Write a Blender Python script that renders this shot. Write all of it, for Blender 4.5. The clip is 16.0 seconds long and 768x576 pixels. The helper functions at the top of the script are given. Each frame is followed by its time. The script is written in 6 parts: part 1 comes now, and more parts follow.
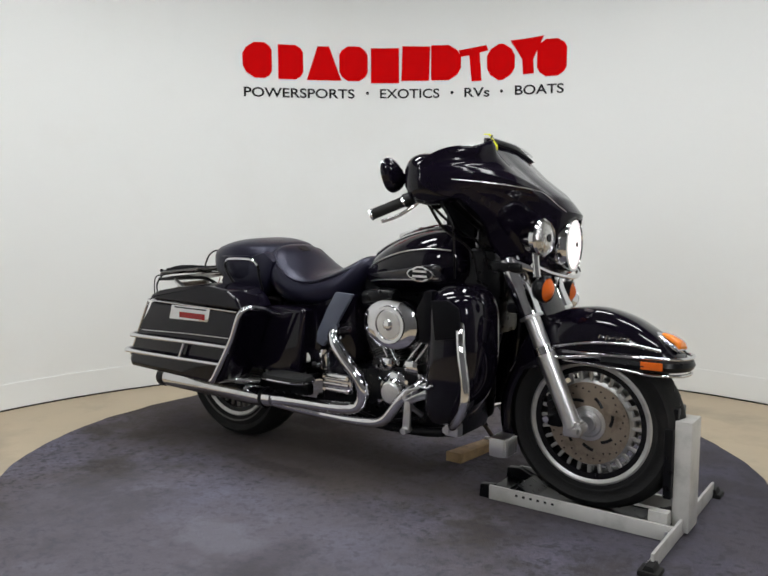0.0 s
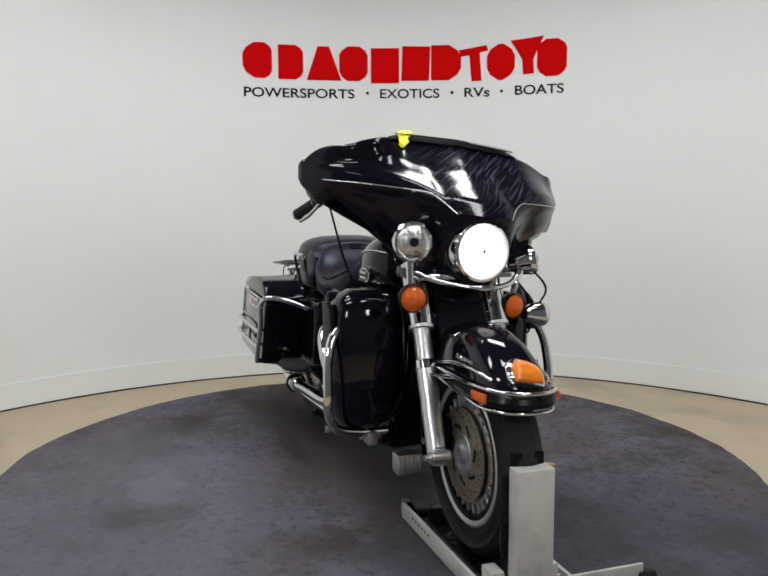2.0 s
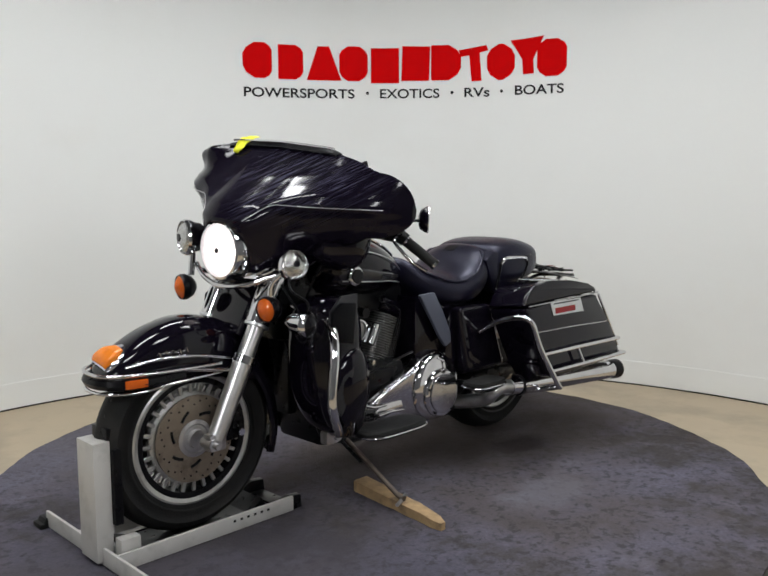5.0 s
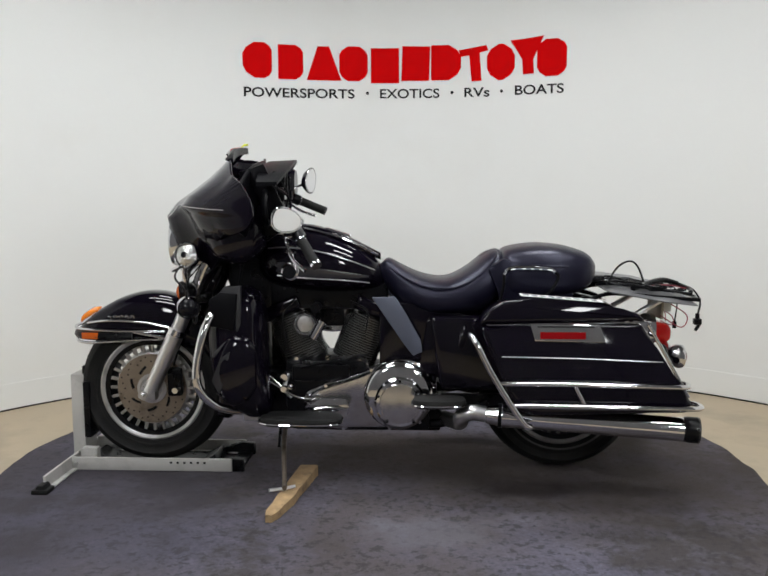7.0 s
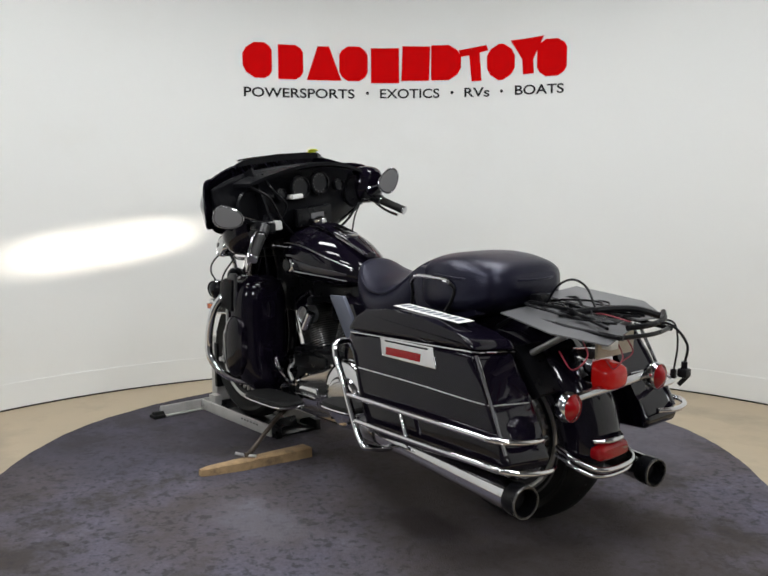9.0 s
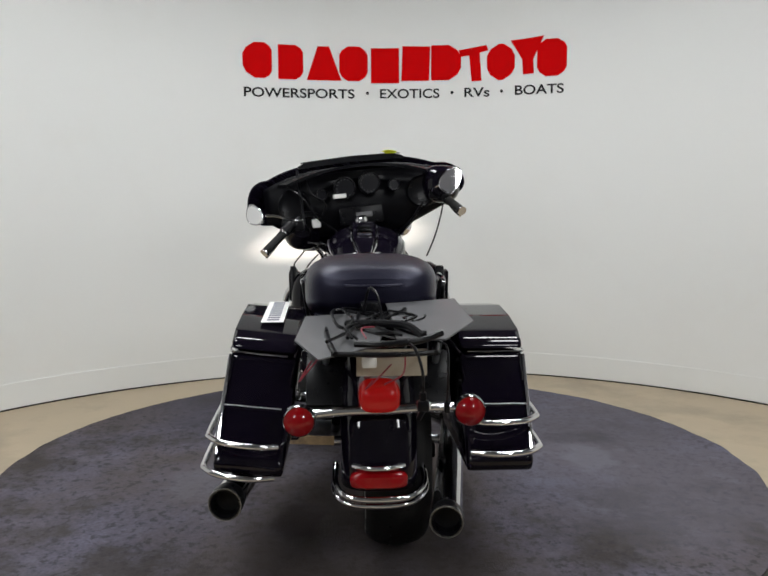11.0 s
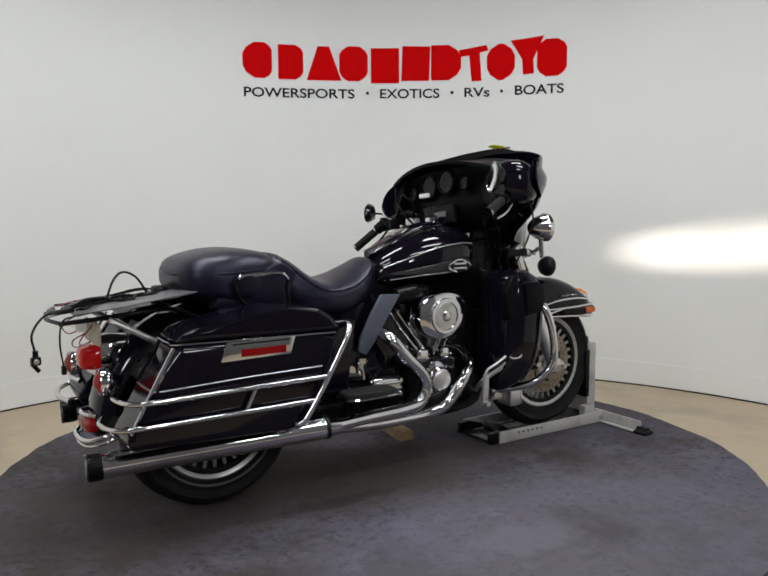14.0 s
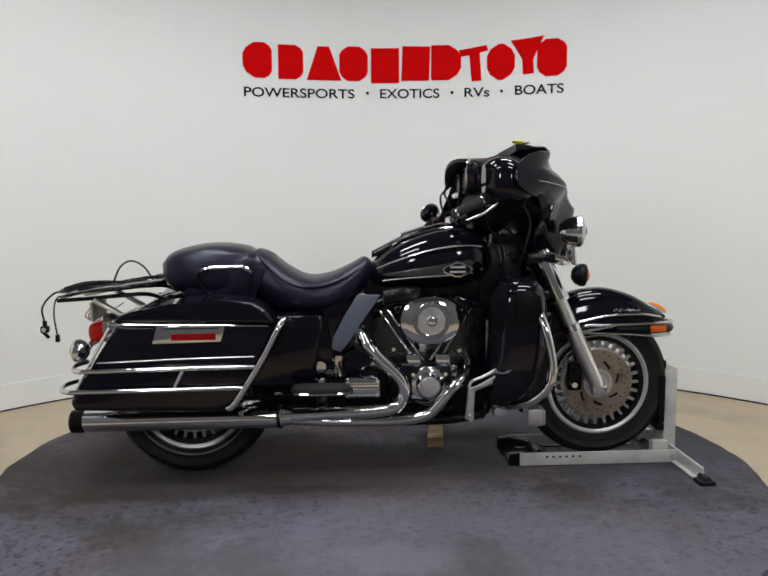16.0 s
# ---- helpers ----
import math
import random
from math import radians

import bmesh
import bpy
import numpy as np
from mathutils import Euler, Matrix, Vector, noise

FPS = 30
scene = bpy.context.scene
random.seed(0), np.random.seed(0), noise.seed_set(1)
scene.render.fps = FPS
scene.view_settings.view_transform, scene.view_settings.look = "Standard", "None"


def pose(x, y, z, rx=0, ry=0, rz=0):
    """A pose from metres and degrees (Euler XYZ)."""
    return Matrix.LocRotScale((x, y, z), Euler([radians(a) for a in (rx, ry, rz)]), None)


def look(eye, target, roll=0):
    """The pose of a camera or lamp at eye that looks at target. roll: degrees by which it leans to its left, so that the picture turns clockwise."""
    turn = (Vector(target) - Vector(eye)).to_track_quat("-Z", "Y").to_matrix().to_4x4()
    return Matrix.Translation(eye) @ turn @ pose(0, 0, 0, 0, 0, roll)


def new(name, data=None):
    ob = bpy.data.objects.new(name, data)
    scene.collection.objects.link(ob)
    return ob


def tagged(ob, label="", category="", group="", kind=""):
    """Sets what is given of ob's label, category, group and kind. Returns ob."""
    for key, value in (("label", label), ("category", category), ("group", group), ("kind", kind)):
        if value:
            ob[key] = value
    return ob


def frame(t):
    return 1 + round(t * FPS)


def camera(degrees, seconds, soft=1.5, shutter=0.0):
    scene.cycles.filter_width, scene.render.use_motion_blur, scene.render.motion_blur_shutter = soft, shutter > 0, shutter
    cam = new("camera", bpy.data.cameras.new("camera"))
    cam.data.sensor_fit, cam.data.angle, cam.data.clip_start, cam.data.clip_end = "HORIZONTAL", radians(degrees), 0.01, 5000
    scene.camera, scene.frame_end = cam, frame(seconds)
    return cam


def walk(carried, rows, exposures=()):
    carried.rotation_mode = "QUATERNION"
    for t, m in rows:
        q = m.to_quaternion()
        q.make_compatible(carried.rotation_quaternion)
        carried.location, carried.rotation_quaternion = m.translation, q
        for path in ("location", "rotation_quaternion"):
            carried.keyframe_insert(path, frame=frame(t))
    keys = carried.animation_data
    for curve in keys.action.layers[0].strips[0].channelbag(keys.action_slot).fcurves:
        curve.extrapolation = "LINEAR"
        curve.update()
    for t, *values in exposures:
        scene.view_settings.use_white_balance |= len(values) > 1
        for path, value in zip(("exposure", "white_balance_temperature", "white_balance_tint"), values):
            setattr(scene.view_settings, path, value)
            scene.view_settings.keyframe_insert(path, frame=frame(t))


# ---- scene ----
cam = camera(51.8, 16.0, soft=1.75)
EYE = Vector((0.0, -3.28, 1.114))
AIM = EYE + 3 * Vector((0.008907, 0.993433, -0.114072))
walk(cam, [(0.0, look(EYE, AIM, -0.22)), (16.0, look(EYE, AIM, -0.22))],
     exposures=[(0.0, 0.135), (0.7, 0.125), (1.5, 0.075), (2.2, -0.005), (2.6, -0.065), (2.9, -0.185), (3.5, -0.145), (4.5, -0.035), (5.2, 0.065), (7.3, 0.125), (9.2, 0.115), (11.3, -0.085), (12.5, -0.135), (14.5, -0.065), (15.5, 0.015), (16.0, 0.035)])

# ---------------------------------------------------------------- light
world = bpy.data.worlds.new("world")
scene.world = world
world.use_nodes = True
world.node_tree.nodes["Background"].inputs["Color"].default_value = (0.75, 0.80, 0.9, 1)
world.node_tree.nodes["Background"].inputs["Strength"].default_value = 0.05

WALL_C, WALL_R = (0.08, -0.64), 3.01
FLOOR_Z, CEIL_Z = -0.137, 3.05


def area_lamp(x, y, z, target, sx, sy, watts, colour):
    data = bpy.data.lights.new("panel_light", "AREA")
    data.shape, data.size, data.size_y, data.energy, data.color = "RECTANGLE", sx, sy, watts, colour
    ob = new("panel_light", data)
    ob.matrix_world = look((x, y, z), target)
    return ob


PANEL_W, PANEL_D = 0.9, 0.28
PANELS = [(-0.82, 0.42, 22), (0.82, 0.42, 22), (-1.2, -0.7, 18), (1.2, -0.7, 18), (-1.1, -1.9, 20), (1.1, -1.9, 20)]
for px, py, watts in PANELS:
    area_lamp(px, py, CEIL_Z - 0.07, (px, py + 0.001, 0), PANEL_W, PANEL_D, watts, (0.965, 0.985, 1.0))
SOFT_W, SOFT_H = 0.30, 0.46
SOFTBOXES = [(-1.35, -2.95, 1.75), (1.35, -2.95, 1.75)]
for sx, sy, sz in SOFTBOXES:
    area_lamp(sx, sy, sz, (0, 0, 0.75), SOFT_W, SOFT_H, 13, (0.965, 0.985, 1.0))


# ---------------------------------------------------------------- materials
def material(name, base, rough=0.5, metal=0.0, coat=0.0, spec=0.5, vary=0.12, scale=18.0, bump=0.0, bump_scale=120.0,
             dirt=None, dirt_amount=0.0, dirt_scale=3.0, rough_vary=0.1):
    """A surface with fine grain, larger stains and small relief."""
    m = bpy.data.materials.new(name)
    m.use_nodes = True
    nt = m.node_tree
    b = nt.nodes["Principled BSDF"]
    b.inputs["Metallic"].default_value = metal
    b.inputs["Coat Weight"].default_value = coat
    b.inputs["Coat Roughness"].default_value = 0.06
    b.inputs["Specular IOR Level"].default_value = spec
    tc = nt.nodes.new("ShaderNodeTexCoord")
    n1 = nt.nodes.new("ShaderNodeTexNoise")
    n1.inputs["Scale"].default_value, n1.inputs["Detail"].default_value = scale, 5
    nt.links.new(tc.outputs["Object"], n1.inputs["Vector"])
    mix = nt.nodes.new("ShaderNodeMix")
    mix.data_type = "RGBA"
    lo, hi = [c * (1 - vary) for c in base], [min(1, c * (1 + vary)) for c in base]
    mix.inputs[6].default_value, mix.inputs[7].default_value = (*lo, 1), (*hi, 1)
    nt.links.new(n1.outputs["Fac"], mix.inputs[0])
    colour = mix.outputs[2]
    if dirt:
        n2 = nt.nodes.new("ShaderNodeTexNoise")
        n2.inputs["Scale"].default_value, n2.inputs["Detail"].default_value = dirt_scale, 8
        n2.inputs["Roughness"].default_value = 0.62
        nt.links.new(tc.outputs["Object"], n2.inputs["Vector"])
        ramp = nt.nodes.new("ShaderNodeValToRGB")
        ramp.color_ramp.elements[0].position, ramp.color_ramp.elements[1].position = 0.5, 0.68
        ramp.color_ramp.elements[0].color = (0, 0, 0, 1)
        ramp.color_ramp.elements[1].color = (dirt_amount,) * 3 + (1,)
        nt.links.new(n2.outputs["Fac"], ramp.inputs[0])
        mix2 = nt.nodes.new("ShaderNodeMix")
        mix2.data_type = "RGBA"
        mix2.inputs[7].default_value = (*dirt, 1)
        nt.links.new(ramp.outputs[0], mix2.inputs[0])
        nt.links.new(colour, mix2.inputs[6])
        colour = mix2.outputs[2]
    nt.links.new(colour, b.inputs["Base Color"])
    mr = nt.nodes.new("ShaderNodeMapRange")
    mr.inputs[3].default_value, mr.inputs[4].default_value = max(0.02, rough - rough_vary * rough), min(1, rough + rough_vary * rough)
    nt.links.new(n1.outputs["Fac"], mr.inputs[0])
    nt.links.new(mr.outputs[0], b.inputs["Roughness"])
    if bump:
        n3 = nt.nodes.new("ShaderNodeTexNoise")
        n3.inputs["Scale"].default_value, n3.inputs["Detail"].default_value = bump_scale, 4
        nt.links.new(tc.outputs["Object"], n3.inputs["Vector"])
        bp = nt.nodes.new("ShaderNodeBump")
        bp.inputs["Strength"].default_value, bp.inputs["Distance"].default_value = bump, 0.004
        nt.links.new(n3.outputs["Fac"], bp.inputs["Height"])
        nt.links.new(bp.outputs[0], b.inputs["Normal"])
    return m


def glowing(name, base, emit, strength, rough=0.15):
    m = material(name, base, rough, coat=0.2, spec=0.3, vary=0.15, scale=60)
    b = m.node_tree.nodes["Principled BSDF"]
    b.inputs["Emission Color"].default_value, b.inputs["Emission Strength"].default_value = (*emit, 1), strength
    return m


M_WALL = material("white_wall_paint", (0.79, 0.80, 0.785), 0.6, vary=0.012, scale=1.2, bump=0.05, bump_scale=60, dirt=(0.70, 0.69, 0.65), dirt_amount=0.25, dirt_scale=0.9)
M_CEIL = material("ceiling_paint", (0.10, 0.10, 0.10), 0.8, vary=0.05)
M_DARK = material("dark_backdrop_paint", (0.14, 0.14, 0.145), 0.85, vary=0.1, scale=4)
M_FLOOR = material("tan_sealed_concrete", (0.44, 0.36, 0.25), 0.5, vary=0.10, scale=5, bump=0.06, bump_scale=40, dirt=(0.27, 0.22, 0.16), dirt_amount=0.55, dirt_scale=2.4)
M_CARPET = material("grey_carpet", (0.110, 0.105, 0.139), 0.95, spec=0.1, vary=0.5, scale=75, bump=1.0, bump_scale=160, dirt=(0.050, 0.046, 0.050), dirt_amount=0.7, dirt_scale=1.7)


def second_stain(m, colour, amount, size, low, high, shift):
    """Another layer of stains over a material's colour."""
    nt = m.node_tree
    b = nt.nodes["Principled BSDF"]
    old = b.inputs["Base Color"].links[0].from_socket
    tc = nt.nodes.new("ShaderNodeTexCoord")
    mp = nt.nodes.new("ShaderNodeMapping")
    mp.inputs["Location"].default_value = shift
    n = nt.nodes.new("ShaderNodeTexNoise")
    n.inputs["Scale"].default_value, n.inputs["Detail"].default_value, n.inputs["Roughness"].default_value = size, 9, 0.68
    nt.links.new(tc.outputs["Object"], mp.inputs["Vector"])
    nt.links.new(mp.outputs[0], n.inputs["Vector"])
    ramp = nt.nodes.new("ShaderNodeValToRGB")
    ramp.color_ramp.elements[0].position, ramp.color_ramp.elements[1].position = low, high
    ramp.color_ramp.elements[0].color, ramp.color_ramp.elements[1].color = (0, 0, 0, 1), (amount, amount, amount, 1)
    nt.links.new(n.outputs["Fac"], ramp.inputs[0])
    mix = nt.nodes.new("ShaderNodeMix")
    mix.data_type = "RGBA"
    mix.inputs[7].default_value = (*colour, 1)
    nt.links.new(ramp.outputs[0], mix.inputs[0])
    nt.links.new(old, mix.inputs[6])
    nt.links.new(mix.outputs[2], b.inputs["Base Color"])


second_stain(M_CARPET, (0.082, 0.067, 0.058), 0.6, 0.8, 0.42, 0.56, (4.4, 0.8, 0))
second_stain(M_CARPET, (0.052, 0.045, 0.040), 0.8, 1.3, 0.50, 0.60, (1.3, 5.2, 0))
second_stain(M_CARPET, (0.165, 0.158, 0.195), 0.55, 4.5, 0.56, 0.72, (3.1, 1.7, 0))
second_stain(M_CARPET, (0.046, 0.042, 0.046), 0.72, 30.0, 0.52, 0.60, (0.3, 9.2, 0))
second_stain(M_CARPET, (0.018, 0.016, 0.017), 0.8, 9.0, 0.67, 0.71, (7.1, 2.3, 0))


def tint_patch(m, colour, amount, centre, radii, size=2.6, ragged=0.9):
    """One large tinted patch of uneven outline at a place on the carpet."""
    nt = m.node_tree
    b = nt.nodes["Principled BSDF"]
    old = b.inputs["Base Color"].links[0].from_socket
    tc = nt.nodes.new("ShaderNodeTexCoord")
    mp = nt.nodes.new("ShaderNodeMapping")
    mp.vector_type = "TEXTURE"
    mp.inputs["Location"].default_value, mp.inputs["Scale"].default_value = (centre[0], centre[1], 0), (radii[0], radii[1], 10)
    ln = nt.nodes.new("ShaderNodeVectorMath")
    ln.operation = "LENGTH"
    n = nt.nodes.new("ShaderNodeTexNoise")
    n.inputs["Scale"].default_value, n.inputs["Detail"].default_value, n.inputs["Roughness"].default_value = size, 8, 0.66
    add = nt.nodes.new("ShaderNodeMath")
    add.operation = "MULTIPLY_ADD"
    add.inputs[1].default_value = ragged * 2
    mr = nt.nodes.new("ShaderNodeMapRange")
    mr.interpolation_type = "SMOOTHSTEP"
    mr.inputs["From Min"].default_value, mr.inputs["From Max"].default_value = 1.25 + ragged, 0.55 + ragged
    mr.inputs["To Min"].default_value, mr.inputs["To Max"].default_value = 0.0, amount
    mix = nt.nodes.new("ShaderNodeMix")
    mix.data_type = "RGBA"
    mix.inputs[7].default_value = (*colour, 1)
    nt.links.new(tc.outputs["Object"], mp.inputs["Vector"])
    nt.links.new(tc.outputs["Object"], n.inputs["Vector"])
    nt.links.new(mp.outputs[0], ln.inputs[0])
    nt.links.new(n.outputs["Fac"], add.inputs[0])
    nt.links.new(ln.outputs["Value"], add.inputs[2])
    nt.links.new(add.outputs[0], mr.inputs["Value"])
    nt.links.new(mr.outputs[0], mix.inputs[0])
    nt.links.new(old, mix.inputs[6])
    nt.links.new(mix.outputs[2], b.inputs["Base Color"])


# Lighter carpet on the bike's right, darker carpet ahead of it.
tint_patch(M_CARPET, (0.150, 0.145, 0.182), 0.38, (0.15, -1.05), (1.2, 0.62))
tint_patch(M_CARPET, (0.055, 0.052, 0.066), 0.62, (1.20, 0.45), (0.80, 0.95), 4.0, 0.6)
# Oil soiling together with the bike's shade, both painted into the carpet beneath it.
tint_patch(M_CARPET, (0.066, 0.055, 0.050), 0.66, (-0.95, 0.05), (0.92, 0.54), 6.0, 0.7)
tint_patch(M_CARPET, (0.074, 0.061, 0.055), 0.55, (0.00, -0.10), (0.72, 0.30), 7.0, 0.8)
# Smaller patches, lighter and darker than the carpet round them.
tint_patch(M_CARPET, (0.185, 0.182, 0.215), 0.36, (0.0, -0.92), (0.22, 0.11), 9.0, 0.9)
tint_patch(M_CARPET, (0.040, 0.036, 0.040), 0.30, (0.28, -0.95), (0.10, 0.20), 9.0, 0.9)
tint_patch(M_CARPET, (0.175, 0.172, 0.205), 0.34, (-0.20, 0.72), (0.24, 0.13), 9.0, 0.9)
tint_patch(M_CARPET, (0.036, 0.030, 0.030), 0.75, (-0.62, 0.30), (0.17, 0.10), 8.0, 0.6)
tint_patch(M_CARPET, (0.036, 0.030, 0.030), 0.50, (-0.35, -0.30), (0.30, 0.05), 10.0, 0.9)
M_EDGE = material("turntable_side", (0.07, 0.07, 0.075), 0.7)
M_RED = material("red_vinyl", (0.60, 0.002, 0.003), 0.7, spec=0.03, vary=0.04)
M_INK = material("black_vinyl", (0.008, 0.008, 0.009), 0.6, spec=0.15)
M_BLACK = material("gloss_black_paint", (0.0036, 0.0026, 0.0062), 0.06, coat=0.18, spec=0.22, vary=0.25, scale=9, dirt=(0.010, 0.010, 0.0095), dirt_amount=0.3, dirt_scale=7, rough_vary=0.5)
M_SATIN = material("satin_black_metal", (0.004, 0.004, 0.005), 0.28, spec=0.17, vary=0.3, scale=30, bump=0.05)
M_PLASTIC = material("black_textured_plastic", (0.003, 0.003, 0.0042), 0.36, spec=0.09, vary=0.25, scale=60, bump=0.15, bump_scale=300)
M_GREY = material("grey_plastic_shield", (0.085, 0.095, 0.13), 0.45, vary=0.12, scale=12, bump=0.05)
M_RACK = material("grey_rack_sheet", (0.10, 0.10, 0.105), 0.33, vary=0.15, scale=14, bump=0.05)
M_TAN = material("brown_soiled_metal", (0.30, 0.25, 0.20), 0.42, metal=0.8, vary=0.2, scale=25, dirt=(0.11, 0.08, 0.06), dirt_amount=0.7, dirt_scale=14)
M_CHROME = material("chrome", (0.64, 0.64, 0.66), 0.07, metal=1.0, vary=0.06, scale=14, dirt=(0.45, 0.43, 0.42), dirt_amount=0.3, dirt_scale=9, rough_vary=0.5)
M_STEEL = material("dull_polished_aluminium", (0.66, 0.66, 0.67), 0.34, metal=1.0, vary=0.1, scale=22, dirt=(0.25, 0.23, 0.21), dirt_amount=0.4, dirt_scale=10)
M_COVER = material("worn_chrome", (0.55, 0.55, 0.57), 0.15, metal=1.0, vary=0.1, scale=20, dirt=(0.22, 0.2, 0.19), dirt_amount=0.4, dirt_scale=8, rough_vary=0.6)
M_RUST = material("rusty_dark_steel", (0.13, 0.105, 0.085), 0.5, metal=0.5, vary=0.3, scale=40, dirt=(0.05, 0.035, 0.025), dirt_amount=0.7, dirt_scale=18)
M_FIN = material("black_fin_metal", (0.16, 0.16, 0.16), 0.26, metal=0.7, vary=0.2, scale=30)
M_FORK = material("satin_aluminium", (0.72, 0.72, 0.72), 0.34, metal=1.0, vary=0.05, scale=30, dirt=(0.5, 0.48, 0.46), dirt_amount=0.12, dirt_scale=12)
M_RIM = material("silver_wheel_metal", (0.52, 0.52, 0.51), 0.34, metal=0.75, vary=0.1, dirt=(0.16, 0.14, 0.12), dirt_amount=0.5, dirt_scale=9)
M_RUBBER = material("tyre_rubber", (0.006, 0.006, 0.0062), 0.7, spec=0.3, vary=0.25, scale=40, bump=0.25, bump_scale=120, dirt=(0.022, 0.02, 0.018), dirt_amount=0.4, dirt_scale=6)
M_LEATHER = material("black_seat_vinyl", (0.0050, 0.0045, 0.0115), 0.32, vary=0.2, scale=26, bump=0.25, bump_scale=200, spec=0.38)
M_LEATHER.node_tree.nodes["Principled BSDF"].inputs["Specular Tint"].default_value = (0.74, 0.76, 1.0, 1)
M_AMBER = glowing("amber_lens", (0.60, 0.16, 0.012), (1.0, 0.28, 0.01), 0.04)
M_ORANGE = glowing("orange_lens", (0.50, 0.095, 0.010), (1.0, 0.15, 0.01), 0.03)
M_REDLENS = glowing("red_lens", (0.20, 0.002, 0.004), (1.0, 0.005, 0.005), 0.012)
M_REDLIT = glowing("lit_red_lens", (0.24, 0.003, 0.004), (1.0, 0.02, 0.01), 0.10)
M_LENS = material("clear_lamp_lens", (0.55, 0.55, 0.54), 0.14, metal=1.0, coat=0.6, vary=0.4, scale=90, bump=0.8, bump_scale=110)
M_MIRROR = material("mirror_glass", (0.88, 0.88, 0.9), 0.02, metal=1.0, vary=0.01)
M_WHITE = material("pale_grey_plastic", (0.55, 0.55, 0.54), 0.5)
M_STAND = material("grey_stand_paint", (0.47, 0.46, 0.44), 0.45, vary=0.06, scale=20, dirt=(0.25, 0.24, 0.22), dirt_amount=0.5, dirt_scale=8)
M_WOOD = material("raw_lumber", (0.40, 0.27, 0.14), 0.75, vary=0.4, scale=30, bump=0.5, bump_scale=60, dirt=(0.13, 0.09, 0.06), dirt_amount=0.8, dirt_scale=13)
M_YELLOW = material("fluorescent_yellow_tape", (0.80, 0.80, 0.02), 0.55, vary=0.08)
M_LINE = material("worn_sidewall_line", (0.07, 0.068, 0.065), 0.6, vary=0.3, scale=40)
M_WIRE = material("red_wire", (0.22, 0.015, 0.03), 0.45, vary=0.2, scale=40)
M_PALE = material("pale_tan_metal", (0.42, 0.37, 0.29), 0.5, vary=0.1, scale=20, dirt=(0.3, 0.26, 0.2), dirt_amount=0.5, dirt_scale=20)
M_PAPER = material("white_paper_label", (0.78, 0.78, 0.76), 0.5, vary=0.04)
M_DIAL = material("dark_dial", (0.006, 0.006, 0.008), 0.25, coat=0.05, spec=0.2)
M_MATTE = material("scuffed_matte_plastic", (0.020, 0.020, 0.023), 0.45, spec=0.35, vary=0.25, scale=25, bump=0.1, dirt=(0.05, 0.05, 0.052), dirt_amount=0.5, dirt_scale=12)
M_PANELGLOW = glowing("lit_diffuser", (0.8, 0.8, 0.8), (1.0, 0.98, 0.94), 2.0)
M_TELLTALE = glowing("amber_telltale", (0.8, 0.3, 0.02), (1.0, 0.25, 0.02), 2.5)

M_BULB = bpy.data.materials.new("lit_headlamp_bulb")
M_BULB.use_nodes = True
M_BULB.node_tree.nodes["Principled BSDF"].inputs["Emission Color"].default_value = (1.0, 0.90, 0.78, 1)
M_BULB.node_tree.nodes["Principled BSDF"].inputs["Emission Strength"].default_value = 50000.0

M_HEADLENS = bpy.data.materials.new("lit_headlamp_lens")
M_HEADLENS.use_nodes = True
hn = M_HEADLENS.node_tree
hn.nodes.remove(hn.nodes["Principled BSDF"])
h_mix, h_tr, h_em = hn.nodes.new("ShaderNodeMixShader"), hn.nodes.new("ShaderNodeBsdfTransparent"), hn.nodes.new("ShaderNodeEmission")
h_em.inputs["Color"].default_value, h_em.inputs["Strength"].default_value = (1.0, 0.90, 0.88, 1), 2.3
h_mix.inputs[0].default_value = 0.5
h_tc, h_no, h_mr = hn.nodes.new("ShaderNodeTexCoord"), hn.nodes.new("ShaderNodeTexNoise"), hn.nodes.new("ShaderNodeMapRange")
h_no.inputs["Scale"].default_value, h_no.inputs["Detail"].default_value = 26, 3
h_mr.inputs["To Min"].default_value, h_mr.inputs["To Max"].default_value = 1.2, 2.9
hn.links.new(h_tc.outputs["Object"], h_no.inputs["Vector"])
hn.links.new(h_no.outputs["Fac"], h_mr.inputs["Value"])
hn.links.new(h_mr.outputs[0], h_em.inputs["Strength"])
hn.links.new(h_tr.outputs[0], h_mix.inputs[1])
hn.links.new(h_em.outputs[0], h_mix.inputs[2])
hn.links.new(h_mix.outputs[0], hn.nodes["Material Output"].inputs["Surface"])


# ---------------------------------------------------------------- mesh helpers
def finish(bm, angle=38):
    bmesh.ops.recalc_face_normals(bm, faces=bm.faces)
    for f in bm.faces:
        f.smooth = True
    lim = radians(angle)
    for e in bm.edges:
        if len(e.link_faces) == 2 and e.calc_face_angle(0) > lim:
            e.smooth = False


def part(name, bm, mat, parent=None, label="", m=None, solid=0.0):
    """One mesh object out of a bmesh, under a thing or a part."""
    if m is not None:
        bmesh.ops.transform(bm, matrix=m, verts=bm.verts)
    finish(bm)
    me = bpy.data.meshes.new(name)
    bm.to_mesh(me)
    bm.free()
    me.materials.append(mat)
    ob = new(name, me)
    if parent:
        ob.parent = parent
    if label:
        ob["label"] = label
    if solid:
        md = ob.modifiers.new("thickness", "SOLIDIFY")
        md.thickness, md.offset = solid, -1
    return ob


